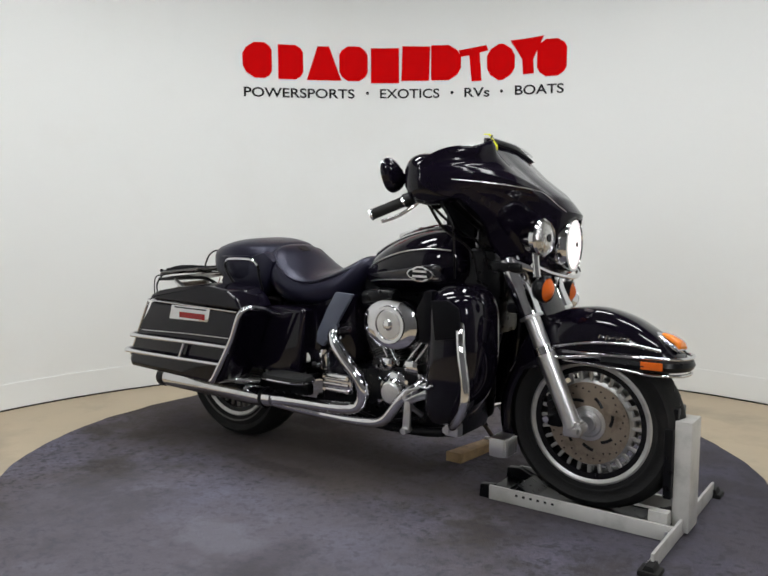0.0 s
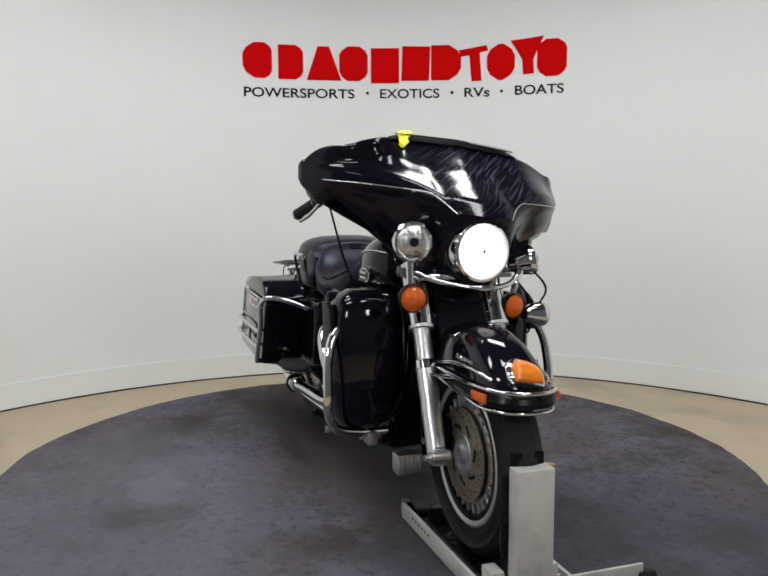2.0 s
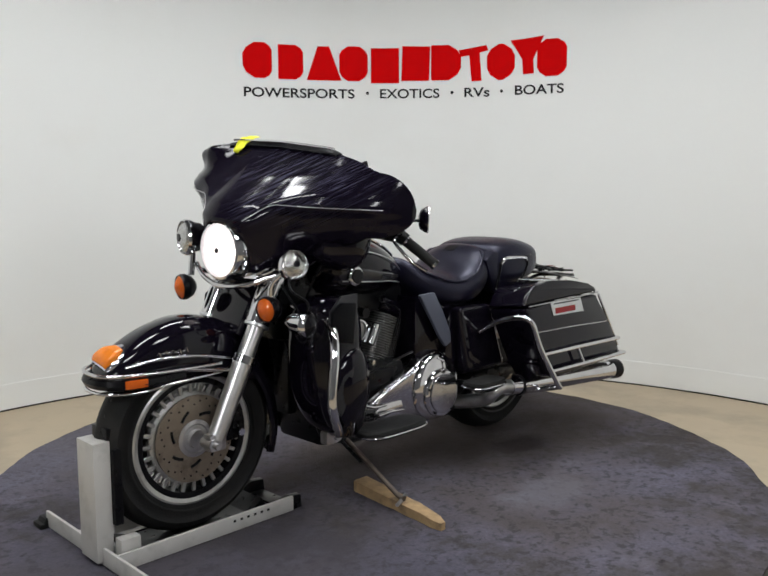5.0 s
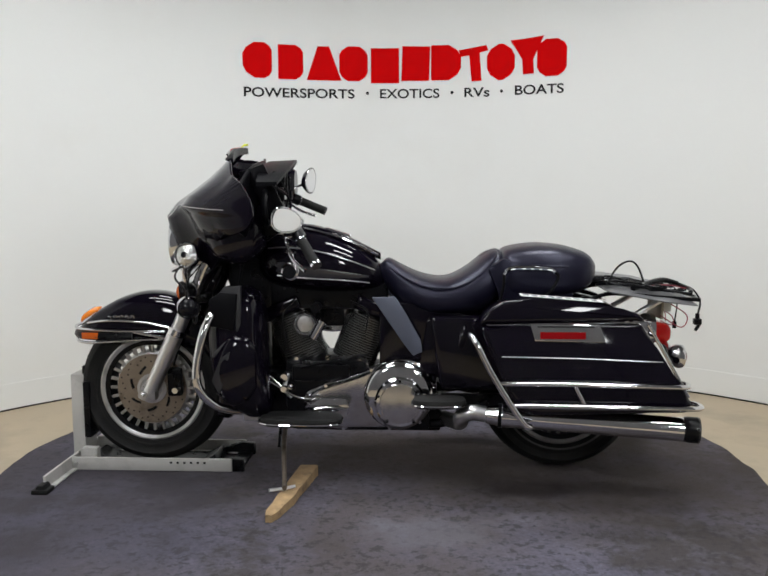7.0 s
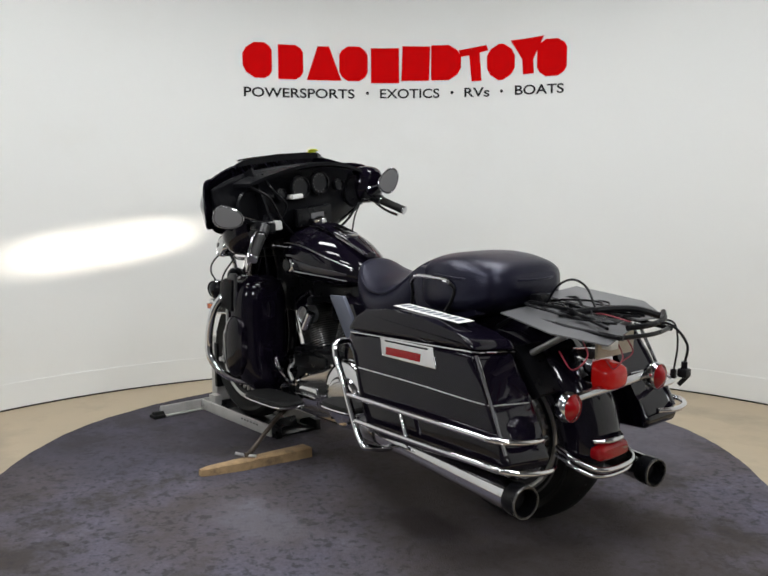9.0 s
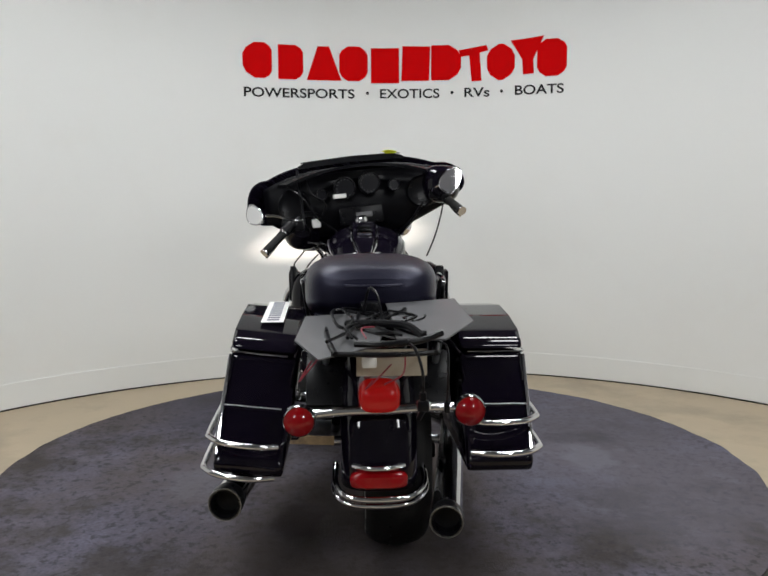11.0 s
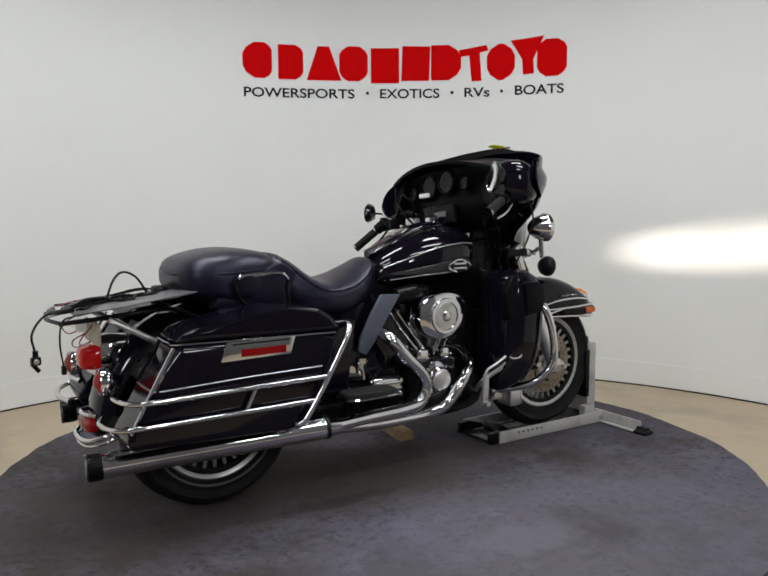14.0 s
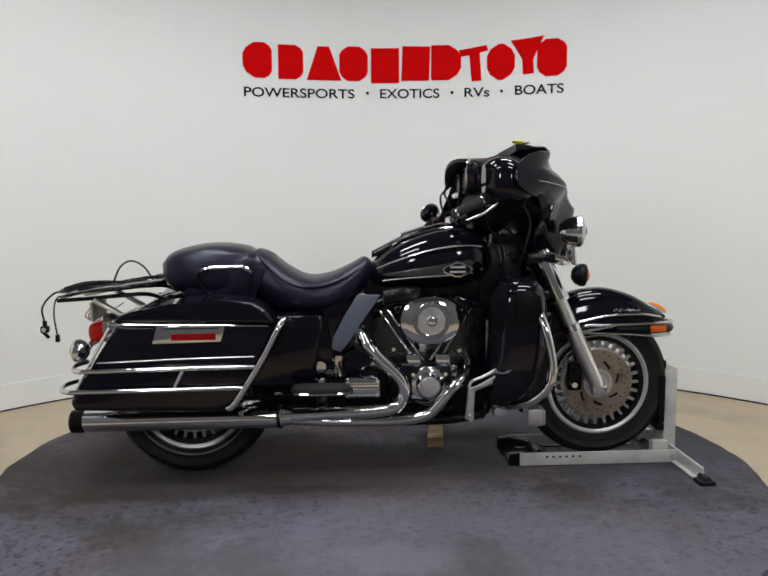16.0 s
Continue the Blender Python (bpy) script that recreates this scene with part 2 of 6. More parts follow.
def again(ob, m, parent=None):
    """The same mesh once more at another place."""
    o = new(ob.name.split(".")[0], ob.data)
    o.parent, o.matrix_basis = parent or ob.parent, m
    return o


def join(*bms):
    out = bms[0]
    for b in bms[1:]:
        me = bpy.data.meshes.new("tmp")
        b.to_mesh(me)
        out.from_mesh(me)
        bpy.data.meshes.remove(me)
        b.free()
    return out


def box(x0, x1, y0, y1, z0, z1, bevel=0.004, seg=2):
    bm = bmesh.new()
    bmesh.ops.create_cube(bm, size=1)
    bmesh.ops.transform(bm, matrix=Matrix.Translation(((x0 + x1) / 2, (y0 + y1) / 2, (z0 + z1) / 2)) @ Matrix.Diagonal((x1 - x0, y1 - y0, z1 - z0, 1)), verts=bm.verts)
    if bevel:
        bmesh.ops.bevel(bm, geom=bm.edges[:], offset=min(bevel, 0.45 * min(x1 - x0, y1 - y0, z1 - z0)), segments=seg, affect="EDGES", profile=0.6)
    return bm


def spline(pts, steps=6, closed=False):
    pts = [Vector(p) for p in pts]
    n, out = len(pts), []
    if n < 3 or steps < 2:
        return pts
    for i in range(n if closed else n - 1):
        p1, p2 = pts[i], pts[(i + 1) % n]
        p0 = pts[i - 1] if closed or i else p1 * 2 - p2
        p3 = pts[(i + 2) % n] if closed or i + 2 < n else p2 * 2 - p1
        for k in range(steps):
            t = k / steps
            out.append(0.5 * (2 * p1 + (p2 - p0) * t + (2 * p0 - 5 * p1 + 4 * p2 - p3) * t * t + (3 * p1 - p0 - 3 * p2 + p3) * t ** 3))
    return out if closed else out + [pts[-1]]


def tube(pts, r, n=10, steps=6, closed=False, r_end=None):
    """A round bar along a smooth path."""
    path = spline(pts, steps, closed)
    bm, rings = bmesh.new(), []
    last = None
    for i, p in enumerate(path):
        if closed:
            d = path[(i + 1) % len(path)] - path[i - 1]
        else:
            d = path[min(i + 1, len(path) - 1)] - path[max(i - 1, 0)]
        d = d.normalized()
        if last is None:
            a = d.orthogonal().normalized()
        else:
            a = (last - d * last.dot(d)).normalized()
        last = a
        b = d.cross(a)
        rr = r if r_end is None else r + (r_end - r) * i / (len(path) - 1)
        rings.append([bm.verts.new(p + (a * math.cos(k * 2 * math.pi / n) + b * math.sin(k * 2 * math.pi / n)) * rr) for k in range(n)])
    skin(bm, rings, closed)
    return bm


def skin(bm, rings, closed=False, caps=True, around=True):
    n = len(rings[0])
    for i in range(len(rings) if closed else len(rings) - 1):
        a, b = rings[i], rings[(i + 1) % len(rings)]
        for k in range(n if around else n - 1):
            bm.faces.new((a[k], a[(k + 1) % n], b[(k + 1) % n], b[k]))
    if caps and not closed and around:
        bm.faces.new(rings[0])
        bm.faces.new(rings[-1])


def lathe(profile, n=48, closed=True):
    """A turned form about the y axis, from (radius, y) pairs; a closed profile makes a ring."""
    bm, rings = bmesh.new(), []
    for k in range(n):
        a = k * 2 * math.pi / n
        rings.append([bm.verts.new((r * math.cos(a), y, r * math.sin(a))) for r, y in profile])
    m = len(profile)
    for k in range(n):
        a, b = rings[k], rings[(k + 1) % n]
        for i in range(m if closed else m - 1):
            bm.faces.new((a[i], a[(i + 1) % m], b[(i + 1) % m], b[i]))
    bmesh.ops.remove_doubles(bm, verts=bm.verts, dist=1e-5)
    bmesh.ops.dissolve_degenerate(bm, edges=bm.edges, dist=1e-6)
    return bm


def disc(r, depth, n=40, bevel=0.004, dome=0.0):
    """A round lid about the y axis, its face towards +y."""
    prof = [(0, 0), (r, 0), (r, depth - bevel), (r - bevel, depth)]
    for k in range(1, 6):
        f = 1 - k / 5
        prof.append(((r - bevel) * f, depth + dome * (1 - f * f)))
    return lathe(prof, n, closed=False)


def loft(sections, caps=True, around=True):
    bm = bmesh.new()
    rings = [[bm.verts.new(p) for p in s] for s in sections]
    skin(bm, rings, caps=caps, around=around)
    return bm


def prism(poly, y0, y1, bevel=0.006, seg=2):
    """A plate with the outline poly in x, z, from y0 to y1."""
    bm = bmesh.new()
    a = [bm.verts.new((x, y0, z)) for x, z in poly]
    b = [bm.verts.new((x, y1, z)) for x, z in poly]
    n = len(poly)
    bm.faces.new(a)
    bm.faces.new(list(reversed(b)))
    for k in range(n):
        bm.faces.new((a[k], b[k], b[(k + 1) % n], a[(k + 1) % n]))
    if bevel:
        bmesh.ops.bevel(bm, geom=bm.edges[:], offset=bevel, segments=seg, affect="EDGES", profile=0.6)
    return bm


def oval(cx, cz, rx, rz, n=24, power=2.0):
    out = []
    for k in range(n):
        a = k * 2 * math.pi / n
        c, s = math.cos(a), math.sin(a)
        out.append((cx + rx * math.copysign(abs(c) ** (2 / power), c), cz + rz * math.copysign(abs(s) ** (2 / power), s)))
    return out


FACE_X = pose(0, 0, 0, 0, 0, -90)      # turns a form that faces +y to face +x


# ---------------------------------------------------------------- the round room
def on_wall(s, z, lift=0.0):
    a = s / WALL_R
    r = WALL_R - lift
    return Vector((WALL_C[0] + r * math.sin(a), WALL_C[1] + r * math.cos(a), z))


def ring_wall(r0, r1, z0, z1, a0, a1, n=120):
    bm, rings = bmesh.new(), []
    for k in range(n + 1):
        a = radians(a0 + (a1 - a0) * k / n)
        s, c = math.sin(a), math.cos(a)
        rings.append([bm.verts.new((WALL_C[0] + r * s, WALL_C[1] + r * c, z)) for r, z in ((r0, z0), (r1, z0), (r1, z1), (r0, z1))])
    skin(bm, rings)
    return bm


def round_plate(r, z0, z1, n=160, cx=0.0, cy=0.0, rag=0.0):
    bm = bmesh.new()
    low, high = [], []
    for k in range(n):
        a = k * 2 * math.pi / n
        rr = r + rag * (noise.noise((math.cos(a) * 6, math.sin(a) * 6, 3.1)) + 0.5 * noise.noise((math.cos(a) * 21, math.sin(a) * 21, 7.7)))
        low.append(bm.verts.new((cx + rr * math.cos(a), cy + rr * math.sin(a), z0)))
        high.append(bm.verts.new((cx + rr * math.cos(a), cy + rr * math.sin(a), z1)))
    skin(bm, [low, high])
    return bm


wall = tagged(part("wall_round", ring_wall(WALL_R, WALL_R + 0.12, FLOOR_Z - 0.05, CEIL_Z + 0.1, -112, 112), M_WALL), "white curved wall of a round photo booth", "wall", kind="structure")
# Unseen wall added behind the camera, dark to deepen reflections in black paint.
curtain = tagged(part("wall_back", ring_wall(WALL_R + 0.02, WALL_R + 0.10, FLOOR_Z - 0.05, CEIL_Z + 0.1, 112.2, 247.8), M_DARK), "unseen dark wall added behind the camera", "wall", kind="structure")
skirt = tagged(part("baseboard", ring_wall(WALL_R - 0.007, WALL_R - 0.001, FLOOR_Z + 0.009, 0.022, -112, 112), M_WALL), "white flush skirting panel along the curved wall", "baseboard", kind="structure")
gap = tagged(part("trim", ring_wall(WALL_R - 0.009, WALL_R - 0.0005, FLOOR_Z + 0.0005, FLOOR_Z + 0.0085, -112, 112), M_INK), "dark gap along the foot of the wall", "trim", kind="structure")
floor = tagged(part("floor", round_plate(WALL_R + 0.1, FLOOR_Z - 0.1, FLOOR_Z, cx=WALL_C[0], cy=WALL_C[1]), M_FLOOR), "tan stained concrete floor", "floor", kind="structure")
# Unseen ceiling, kept dark so that glossy black parts reflect little.
ceiling = tagged(part("ceiling", round_plate(WALL_R + 0.1, CEIL_Z, CEIL_Z + 0.1, cx=WALL_C[0], cy=WALL_C[1]), M_CEIL), "plain dark ceiling out of view", "ceiling", kind="structure")

for px, py, watts in PANELS:
    fix = new("ceiling_light")
    fix.location = (px, py, CEIL_Z)
    tagged(fix, "white ceiling light panel with lit diffuser", "ceiling light", "ceiling lights")
    part("frame", box(-PANEL_W / 2 - 0.03, PANEL_W / 2 + 0.03, -PANEL_D / 2 - 0.03, PANEL_D / 2 + 0.03, -0.05, 0.0, 0.006), M_WHITE, fix)
    part("diffuser", box(-PANEL_W / 2, PANEL_W / 2, -PANEL_D / 2, PANEL_D / 2, -0.056, -0.05, 0.0), M_PANELGLOW, fix)

for sx, sy, sz in SOFTBOXES:
    soft = new("studio_softbox")
    back = (Vector((sx, sy, sz)) - Vector((0, 0, 0.75))).normalized() * 0.02
    soft.matrix_world = look(Vector((sx, sy, sz)) + back, (0, 0, 0.75))
    tagged(soft, "black studio softbox with lit white front on a stand", "softbox", "softboxes beside the camera")
    part("box", box(-SOFT_W / 2 - 0.02, SOFT_W / 2 + 0.02, -SOFT_H / 2 - 0.02, SOFT_H / 2 + 0.02, 0.004, 0.10, 0.01), M_EDGE, soft)
    part("diffuser", box(-SOFT_W / 2, SOFT_W / 2, -SOFT_H / 2, SOFT_H / 2, 0.0, 0.004, 0.0), M_PANELGLOW, soft)
    pole = tube([(0, 0, 0), (0, 0, FLOOR_Z - sz)], 0.014, 10, 1)
    rot = soft.matrix_world.to_3x3().inverted().to_4x4()
    part("pole", pole, M_EDGE, soft, "", Matrix.Translation((0, 0, 0.06)) @ rot)

# turntable
turntable = new("turntable")
tagged(turntable, "round raised turntable covered with worn grey carpet", "turntable")
part("drum", round_plate(1.535, FLOOR_Z + 0.01, -0.021), M_EDGE, turntable, "dark turntable side")
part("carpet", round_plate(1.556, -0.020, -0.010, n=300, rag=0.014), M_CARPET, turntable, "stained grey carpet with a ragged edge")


# sign on the wall
def bend(bm, lift):
    for v in bm.verts:
        v.co = on_wall(v.co.x, v.co.z, lift - v.co.y)


def text_mesh(word, width, height):
    cu = bpy.data.curves.new("letters", "FONT")
    cu.body, cu.size = word, 1.0
    cu.offset = 0.014
    ob = new("letters", cu)
    bpy.context.view_layer.update()
    me = bpy.data.meshes.new_from_object(ob.evaluated_get(bpy.context.evaluated_depsgraph_get()))
    bpy.data.objects.remove(ob)
    bm = bmesh.new()
    bm.from_mesh(me)
    bpy.data.meshes.remove(me)
    xs, ys = [v.co.x for v in bm.verts], [v.co.y for v in bm.verts]
    x0, x1 = min(xs), max(xs)
    for v in bm.verts:
        v.co = Vector(((v.co.x - x0) * width / (x1 - x0), 0.0, v.co.y * height / 0.72))
    ext = bmesh.ops.extrude_face_region(bm, geom=bm.faces[:])
    for v in ext["geom"]:
        if isinstance(v, bmesh.types.BMVert):
            v.co.y -= 0.002
    return bm


sign = new("wall_sign")
tagged(sign, "red block emblem over black lettering on the curved wall", "sign")
for word, s0, s1, z in (("POWERSPORTS", -0.994, -0.230, 1.800), ("EXOTICS", -0.052, 0.363, 1.802), ("RVs", 0.536, 0.709, 1.803), ("BOATS", 0.883, 1.212, 1.807)):
    t_bm = text_mesh(word, s1 - s0, 0.064)
    bmesh.ops.translate(t_bm, vec=(s0, 0, z), verts=t_bm.verts)
    bend(t_bm, 0.002)
    part("lettering", t_bm, M_INK, sign, "black lettering reading " + word)
for s in (-0.140, 0.451, 0.792):
    d_bm = prism(oval(s, 1.835, 0.011, 0.011, 16), -0.002, 0.0, 0)
    bend(d_bm, 0.002)
    part("dot", d_bm, M_INK, sign)


def block_shape(poly):
    bm = prism(poly, -0.003, 0.0, 0)
    bmesh.ops.subdivide_edges(bm, edges=bm.edges[:], cuts=1)
    bend(bm, 0.003)
    part("emblem_block", bm, M_RED, sign, "plain red block")


def rounded(x0, x1, z0, z1, l=0.3, r=0.3):
    """A block whose left and right corners are cut by these shares of its width."""
    w, h = x1 - x0, z1 - z0
    a, b = l * w, r * w
    return [(x0 + a, z0), (x1 - b, z0), (x1 - b * 0.3, z0 + b * 0.45), (x1, z0 + b), (x1, z1 - b), (x1 - b * 0.3, z1 - b * 0.45), (x1 - b, z1),
            (x0 + a, z1), (x0 + a * 0.3, z1 - a * 0.45), (x0, z1 - a), (x0, z0 + a), (x0 + a * 0.3, z0 + a * 0.45)]


block_shape(rounded(-0.999, -0.800, 1.925, 2.161, 0.4, 0.25))
block_shape(rounded(-0.757, -0.585, 1.922, 2.153, 0.03, 0.3))
block_shape([(-0.562, 1.920), (-0.321, 1.920), (-0.405, 2.149), (-0.485, 2.149)])
block_shape(rounded(-0.335, -0.137, 1.918, 2.152, 0.3, 0.3))
block_shape([(-0.115, 1.904), (0.082, 1.904), (0.082, 2.141), (-0.115, 2.141)])
block_shape([(0.097, 1.919), (0.290, 1.919), (0.298, 2.150), (0.105, 2.154)])
block_shape(rounded(0.304, 0.512, 1.920, 2.157, 0.03, 0.4))
block_shape([(0.586, 1.908), (0.654, 1.910), (0.640, 2.100), (0.698, 2.112), (0.685, 2.148), (0.497, 2.119), (0.505, 2.075), (0.568, 2.082)])
block_shape(rounded(0.690, 0.880, 1.910, 2.152, 0.42, 0.42))
block_shape([(0.937, 1.941), (1.010, 1.944), (1.005, 2.040), (1.075, 2.190), (0.985, 2.180), (0.851, 2.169), (0.930, 2.040)])
block_shape(rounded(1.030, 1.229, 1.921, 2.165, 0.3, 0.3))

# ---------------------------------------------------------------- motorcycle (x forward, y to its left)
bike = new("motorcycle")
tagged(bike, "black touring motorcycle with batwing fairing, hard saddlebags and crash damage", "motorcycle")


def bar(a, b, r, n=14, r_end=None):
    return tube([a, b], r, n, 1, r_end=r_end)


def section(x, y, hw, z0, z1, n=24, power=2.6):
    return [(x, y + a, b) for a, b in oval(0, (z0 + z1) / 2, hw, (z1 - z0) / 2, n, power)]


def hull(stations, power=2.6, y=0.0, n=28, dense=4):
    """A closed body out of stations (x, half width, bottom, top), smoothed along its length."""
    pts = [Vector((s[0], s[1], s[2])) for s in stations]
    tops = [Vector((s[0], s[3], 0)) for s in stations]
    a, b = spline(pts, dense), spline(tops, dense)
    return loft([section(p.x, y, max(0.004, p.y), p.z, q.y, n, power) for p, q in zip(a, b)])


# ---- wheels
def wheel(name, cx, cy, cz, R, width, rim_r, disc_side, white_line):
    w = width / 2
    spokes = 28
    hub_bm = lathe([(rim_r - 0.03, -w * 0.72), (rim_r, -w * 0.80), (rim_r + 0.008, -w * 0.74), (rim_r - 0.004, -w * 0.55), (rim_r - 0.03, -w * 0.4),
                    (rim_r - 0.03, w * 0.4), (rim_r - 0.004, w * 0.55), (rim_r + 0.008, w * 0.74), (rim_r, w * 0.80), (rim_r - 0.03, w * 0.72), (rim_r - 0.04, 0.0)], 64)
    rim = part(name, hub_bm, M_SATIN, bike, "cast silver wheel with many slots")
    rim.location = (cx, cy, cz)
    for side in (1, -1):
        part("rim_lip", lathe([(rim_r - 0.024, side * w * 0.66), (rim_r - 0.010, side * w * 0.78), (rim_r + 0.002, side * w * 0.835), (rim_r + 0.011, side * w * 0.78), (rim_r + 0.004, side * w * 0.66), (rim_r - 0.018, side * w * 0.58)], 64), M_RIM, rim, "bright rim lip")
    prof = []
    for k in range(15):
        a = math.pi * (k / 14 - 0.5)
        bulge = 1.0 if abs(a) < 1.2 else 0.93
        prof.append((rim_r + (R - rim_r) * math.cos(a) ** 0.55 * 1.0, w * math.sin(a) * (1.06 if 0.5 < abs(a) < 1.3 else 0.86) * bulge))
    part("tyre", lathe(prof, 72), M_RUBBER, rim, "black road tyre")
    grooves = bmesh.new()
    for k in range(40):
        for sgn in (1, -1):
            g = box(-0.004, 0.004, 0.010, w * 0.30, R - 0.012, R - 0.0022, 0)
            bmesh.ops.transform(g, matrix=pose(0, 0, 0, 0, k * 9 + (4.5 if sgn > 0 else 0), 0) @ Matrix.Diagonal((1, sgn, 1, 1)) @ pose(0, 0, 0, 0, 0, 25), verts=g.verts)
            grooves = join(grooves, g)
    tagged(part("tread", grooves, M_SATIN, rim), kind="stuff")
    for side in (1, -1):
        part("hub_plate", lathe([(0.03, side * w * 0.62), (0.150, side * w * 0.62), (0.156, side * w * 0.56), (0.156, side * w * 0.28), (0.03, side * w * 0.28)], 48), M_RIM, rim)
        b = box(0.150, rim_r - 0.018, -0.0065, 0.0065, -0.006, 0.006, 0.002, 1)
        bmesh.ops.transform(b, matrix=pose(0, 0, 0, 90, 0, 0), verts=b.verts)
        first = part("spoke", b, M_RIM, rim)
        first.matrix_basis = pose(0, side * w * 0.56, 0)
        for k in range(1, spokes):
            again(first, pose(0, side * w * 0.56, 0, 0, k * 360 / spokes, 0))
        line = lathe([(rim_r + 0.022, side * w * 0.905), (rim_r + 0.026, side * w * 0.93), (rim_r + 0.030, side * w * 0.935), (rim_r + 0.026, side * w * 0.90)], 64)
        if white_line:
            part("sidewall_line", line, M_LINE, rim, "thin worn pale sidewall line")
        else:
            part("sidewall_ridge", line, M_RUBBER, rim)
    for side in disc_side:
        y = side * w * 0.86
        ring = lathe([(0.052, y - 0.0025), (0.146, y - 0.0025), (0.146, y + 0.0025), (0.052, y + 0.0025)], 60)
        part("brake_disc", ring, M_TAN, rim, "browned steel brake disc")
        for k in range(7):
            s = tube([((0.078 + 0.018 * j / 4) * math.cos(a), y, (0.078 + 0.018 * j / 4) * math.sin(a))
                      for j, a in enumerate([k * 2 * math.pi / 7 + i * 0.11 for i in range(5)])], 0.0065, 6, 1)
            part("disc_slot", s, M_SATIN, rim)
        holes = None
        for k in range(36):
            a = k * 2 * math.pi / 36
            rr = (0.115, 0.125, 0.135)[k % 3]
            s = lathe([(0.0, -0.0035), (0.0035, -0.0035), (0.0035, 0.0035), (0.0, 0.0035)], 6, False)
            bmesh.ops.translate(s, vec=(rr * math.cos(a), y, rr * math.sin(a)), verts=s.verts)
            holes = s if holes is None else join(holes, s)
        tagged(part("disc_hole", holes, M_SATIN, rim), kind="stuff")
        part("disc_carrier", lathe([(0.0, y), (0.064, y), (0.062, y + side * 0.005), (0.050, y + side * 0.007), (0.045, y + side * 0.004), (0.032, y + side * 0.006), (0.028, y + side * 0.018), (0.0, y + side * 0.018)], 40, False), M_STEEL, rim)
    part("hub", lathe([(0, -w * 0.95), (0.032, -w * 0.95), (0.04, -w * 0.4), (0.04, w * 0.4), (0.032, w * 0.95), (0, w * 0.95)], 32, False), M_STEEL, rim)
    return rim


wheel("front_wheel", 0.940, 0.0, 0.322, 0.318, 0.135, 0.214, (1, -1), False)
wheel("rear_wheel", -0.755, -0.050, 0.316, 0.326, 0.204, 0.212, (1,), True)

# ---- fork
FORK = {-1: ((0.915, -0.138, 0.325), (0.800, -0.128, 0.575), (0.655, -0.115, 0.890)), 1: ((0.918, 0.145, 0.330), (0.800, 0.146, 0.575), (0.655, 0.150, 0.880))}
for side, (lo, mid, hi) in FORK.items():
    lo, mid, hi = Vector(lo), Vector(mid), Vector(hi)
    leg = part("fork_leg", bar(lo, mid, 0.030, 20, 0.034), M_FORK, bike, "polished fork slider")
    part("fork_tube", bar(mid, hi, 0.029, 18), M_FORK, leg)
    part("fork_collar", bar(mid - (hi - mid) * 0.03, mid + (hi - mid) * 0.05, 0.038, 20), M_CHROME, leg)
    part("axle_clamp", join(box(lo.x - 0.030, lo.x + 0.034, lo.y - 0.024, lo.y + 0.024, lo.z - 0.034, lo.z + 0.025, 0.012),
                            bar((0.940, lo.y - side * 0.03, 0.322), (0.940, lo.y + side * 0.030, 0.322), 0.019), bar((0.940, lo.y, 0.322), (0.940, lo.y + side * 0.052, 0.322), 0.010)), M_STEEL, leg)
    part("caliper", join(box(0.80, 0.86, lo.y - side * 0.055 - 0.02, lo.y - side * 0.055 + 0.02, 0.30, 0.42, 0.014),
                         bar((0.83, lo.y - side * 0.03, 0.39), (0.83, lo.y + side * 0.0, 0.39), 0.014)), M_SATIN, leg, "black brake caliper")
    part("caliper_bolt", bar((0.815, lo.y - side * 0.04, 0.335), (0.815, lo.y + side * 0.005, 0.335), 0.012), M_CHROME, leg)
    part("fork_shroud", bar(mid + (hi - mid) * 0.36, hi, 0.0405, 22, 0.043), M_CHROME, leg, "chrome upper fork cover")
    part("shroud_band", bar(mid + (hi - mid) * 0.355, mid + (hi - mid) * 0.385, 0.042, 22), M_FORK, leg)
part("triple_clamp", box(0.60, 0.72, -0.16, 0.19, 0.845, 0.885, 0.012), M_SATIN, bike)
part("lower_clamp", box(0.66, 0.76, -0.15, 0.18, 0.70, 0.735, 0.012), M_SATIN, bike)
part("fork_shield", prism([(0.58, 0.93), (0.68, 0.90), (0.80, 0.66), (0.77, 0.64), (0.66, 0.72)], -0.075, 0.105, 0.01), M_BLACK, bike)
part("steering_head", bar((0.60, 0.01, 0.92), (0.72, 0.01, 0.62), 0.035), M_SATIN, bike)


# ---- fenders
def valance(stations, y=0.0, n=17, dense=4, wall=0.004):
    a = spline([Vector((s[0], s[1], s[2])) for s in stations], dense)
    b = spline([Vector((s[0], s[3], 0)) for s in stations], dense)
    rows = []
    for p, q in zip(a, b):
        row = []
        for k in range(n):
            g = math.pi * k / (n - 1)
            c, s = math.cos(g), math.sin(g)
            row.append((p.x, y + p.y * math.copysign(abs(c) ** 0.55, c), p.z + (q.y - p.z) * s ** 0.75))
        rows.append(row)
    return loft(rows, caps=False, around=False)


TIP = pose(0.945, 0, 0.6, 0, 0, 0) @ pose(0, 0, 0, -2.5, 0, 0) @ pose(-0.945, 0, -0.6)
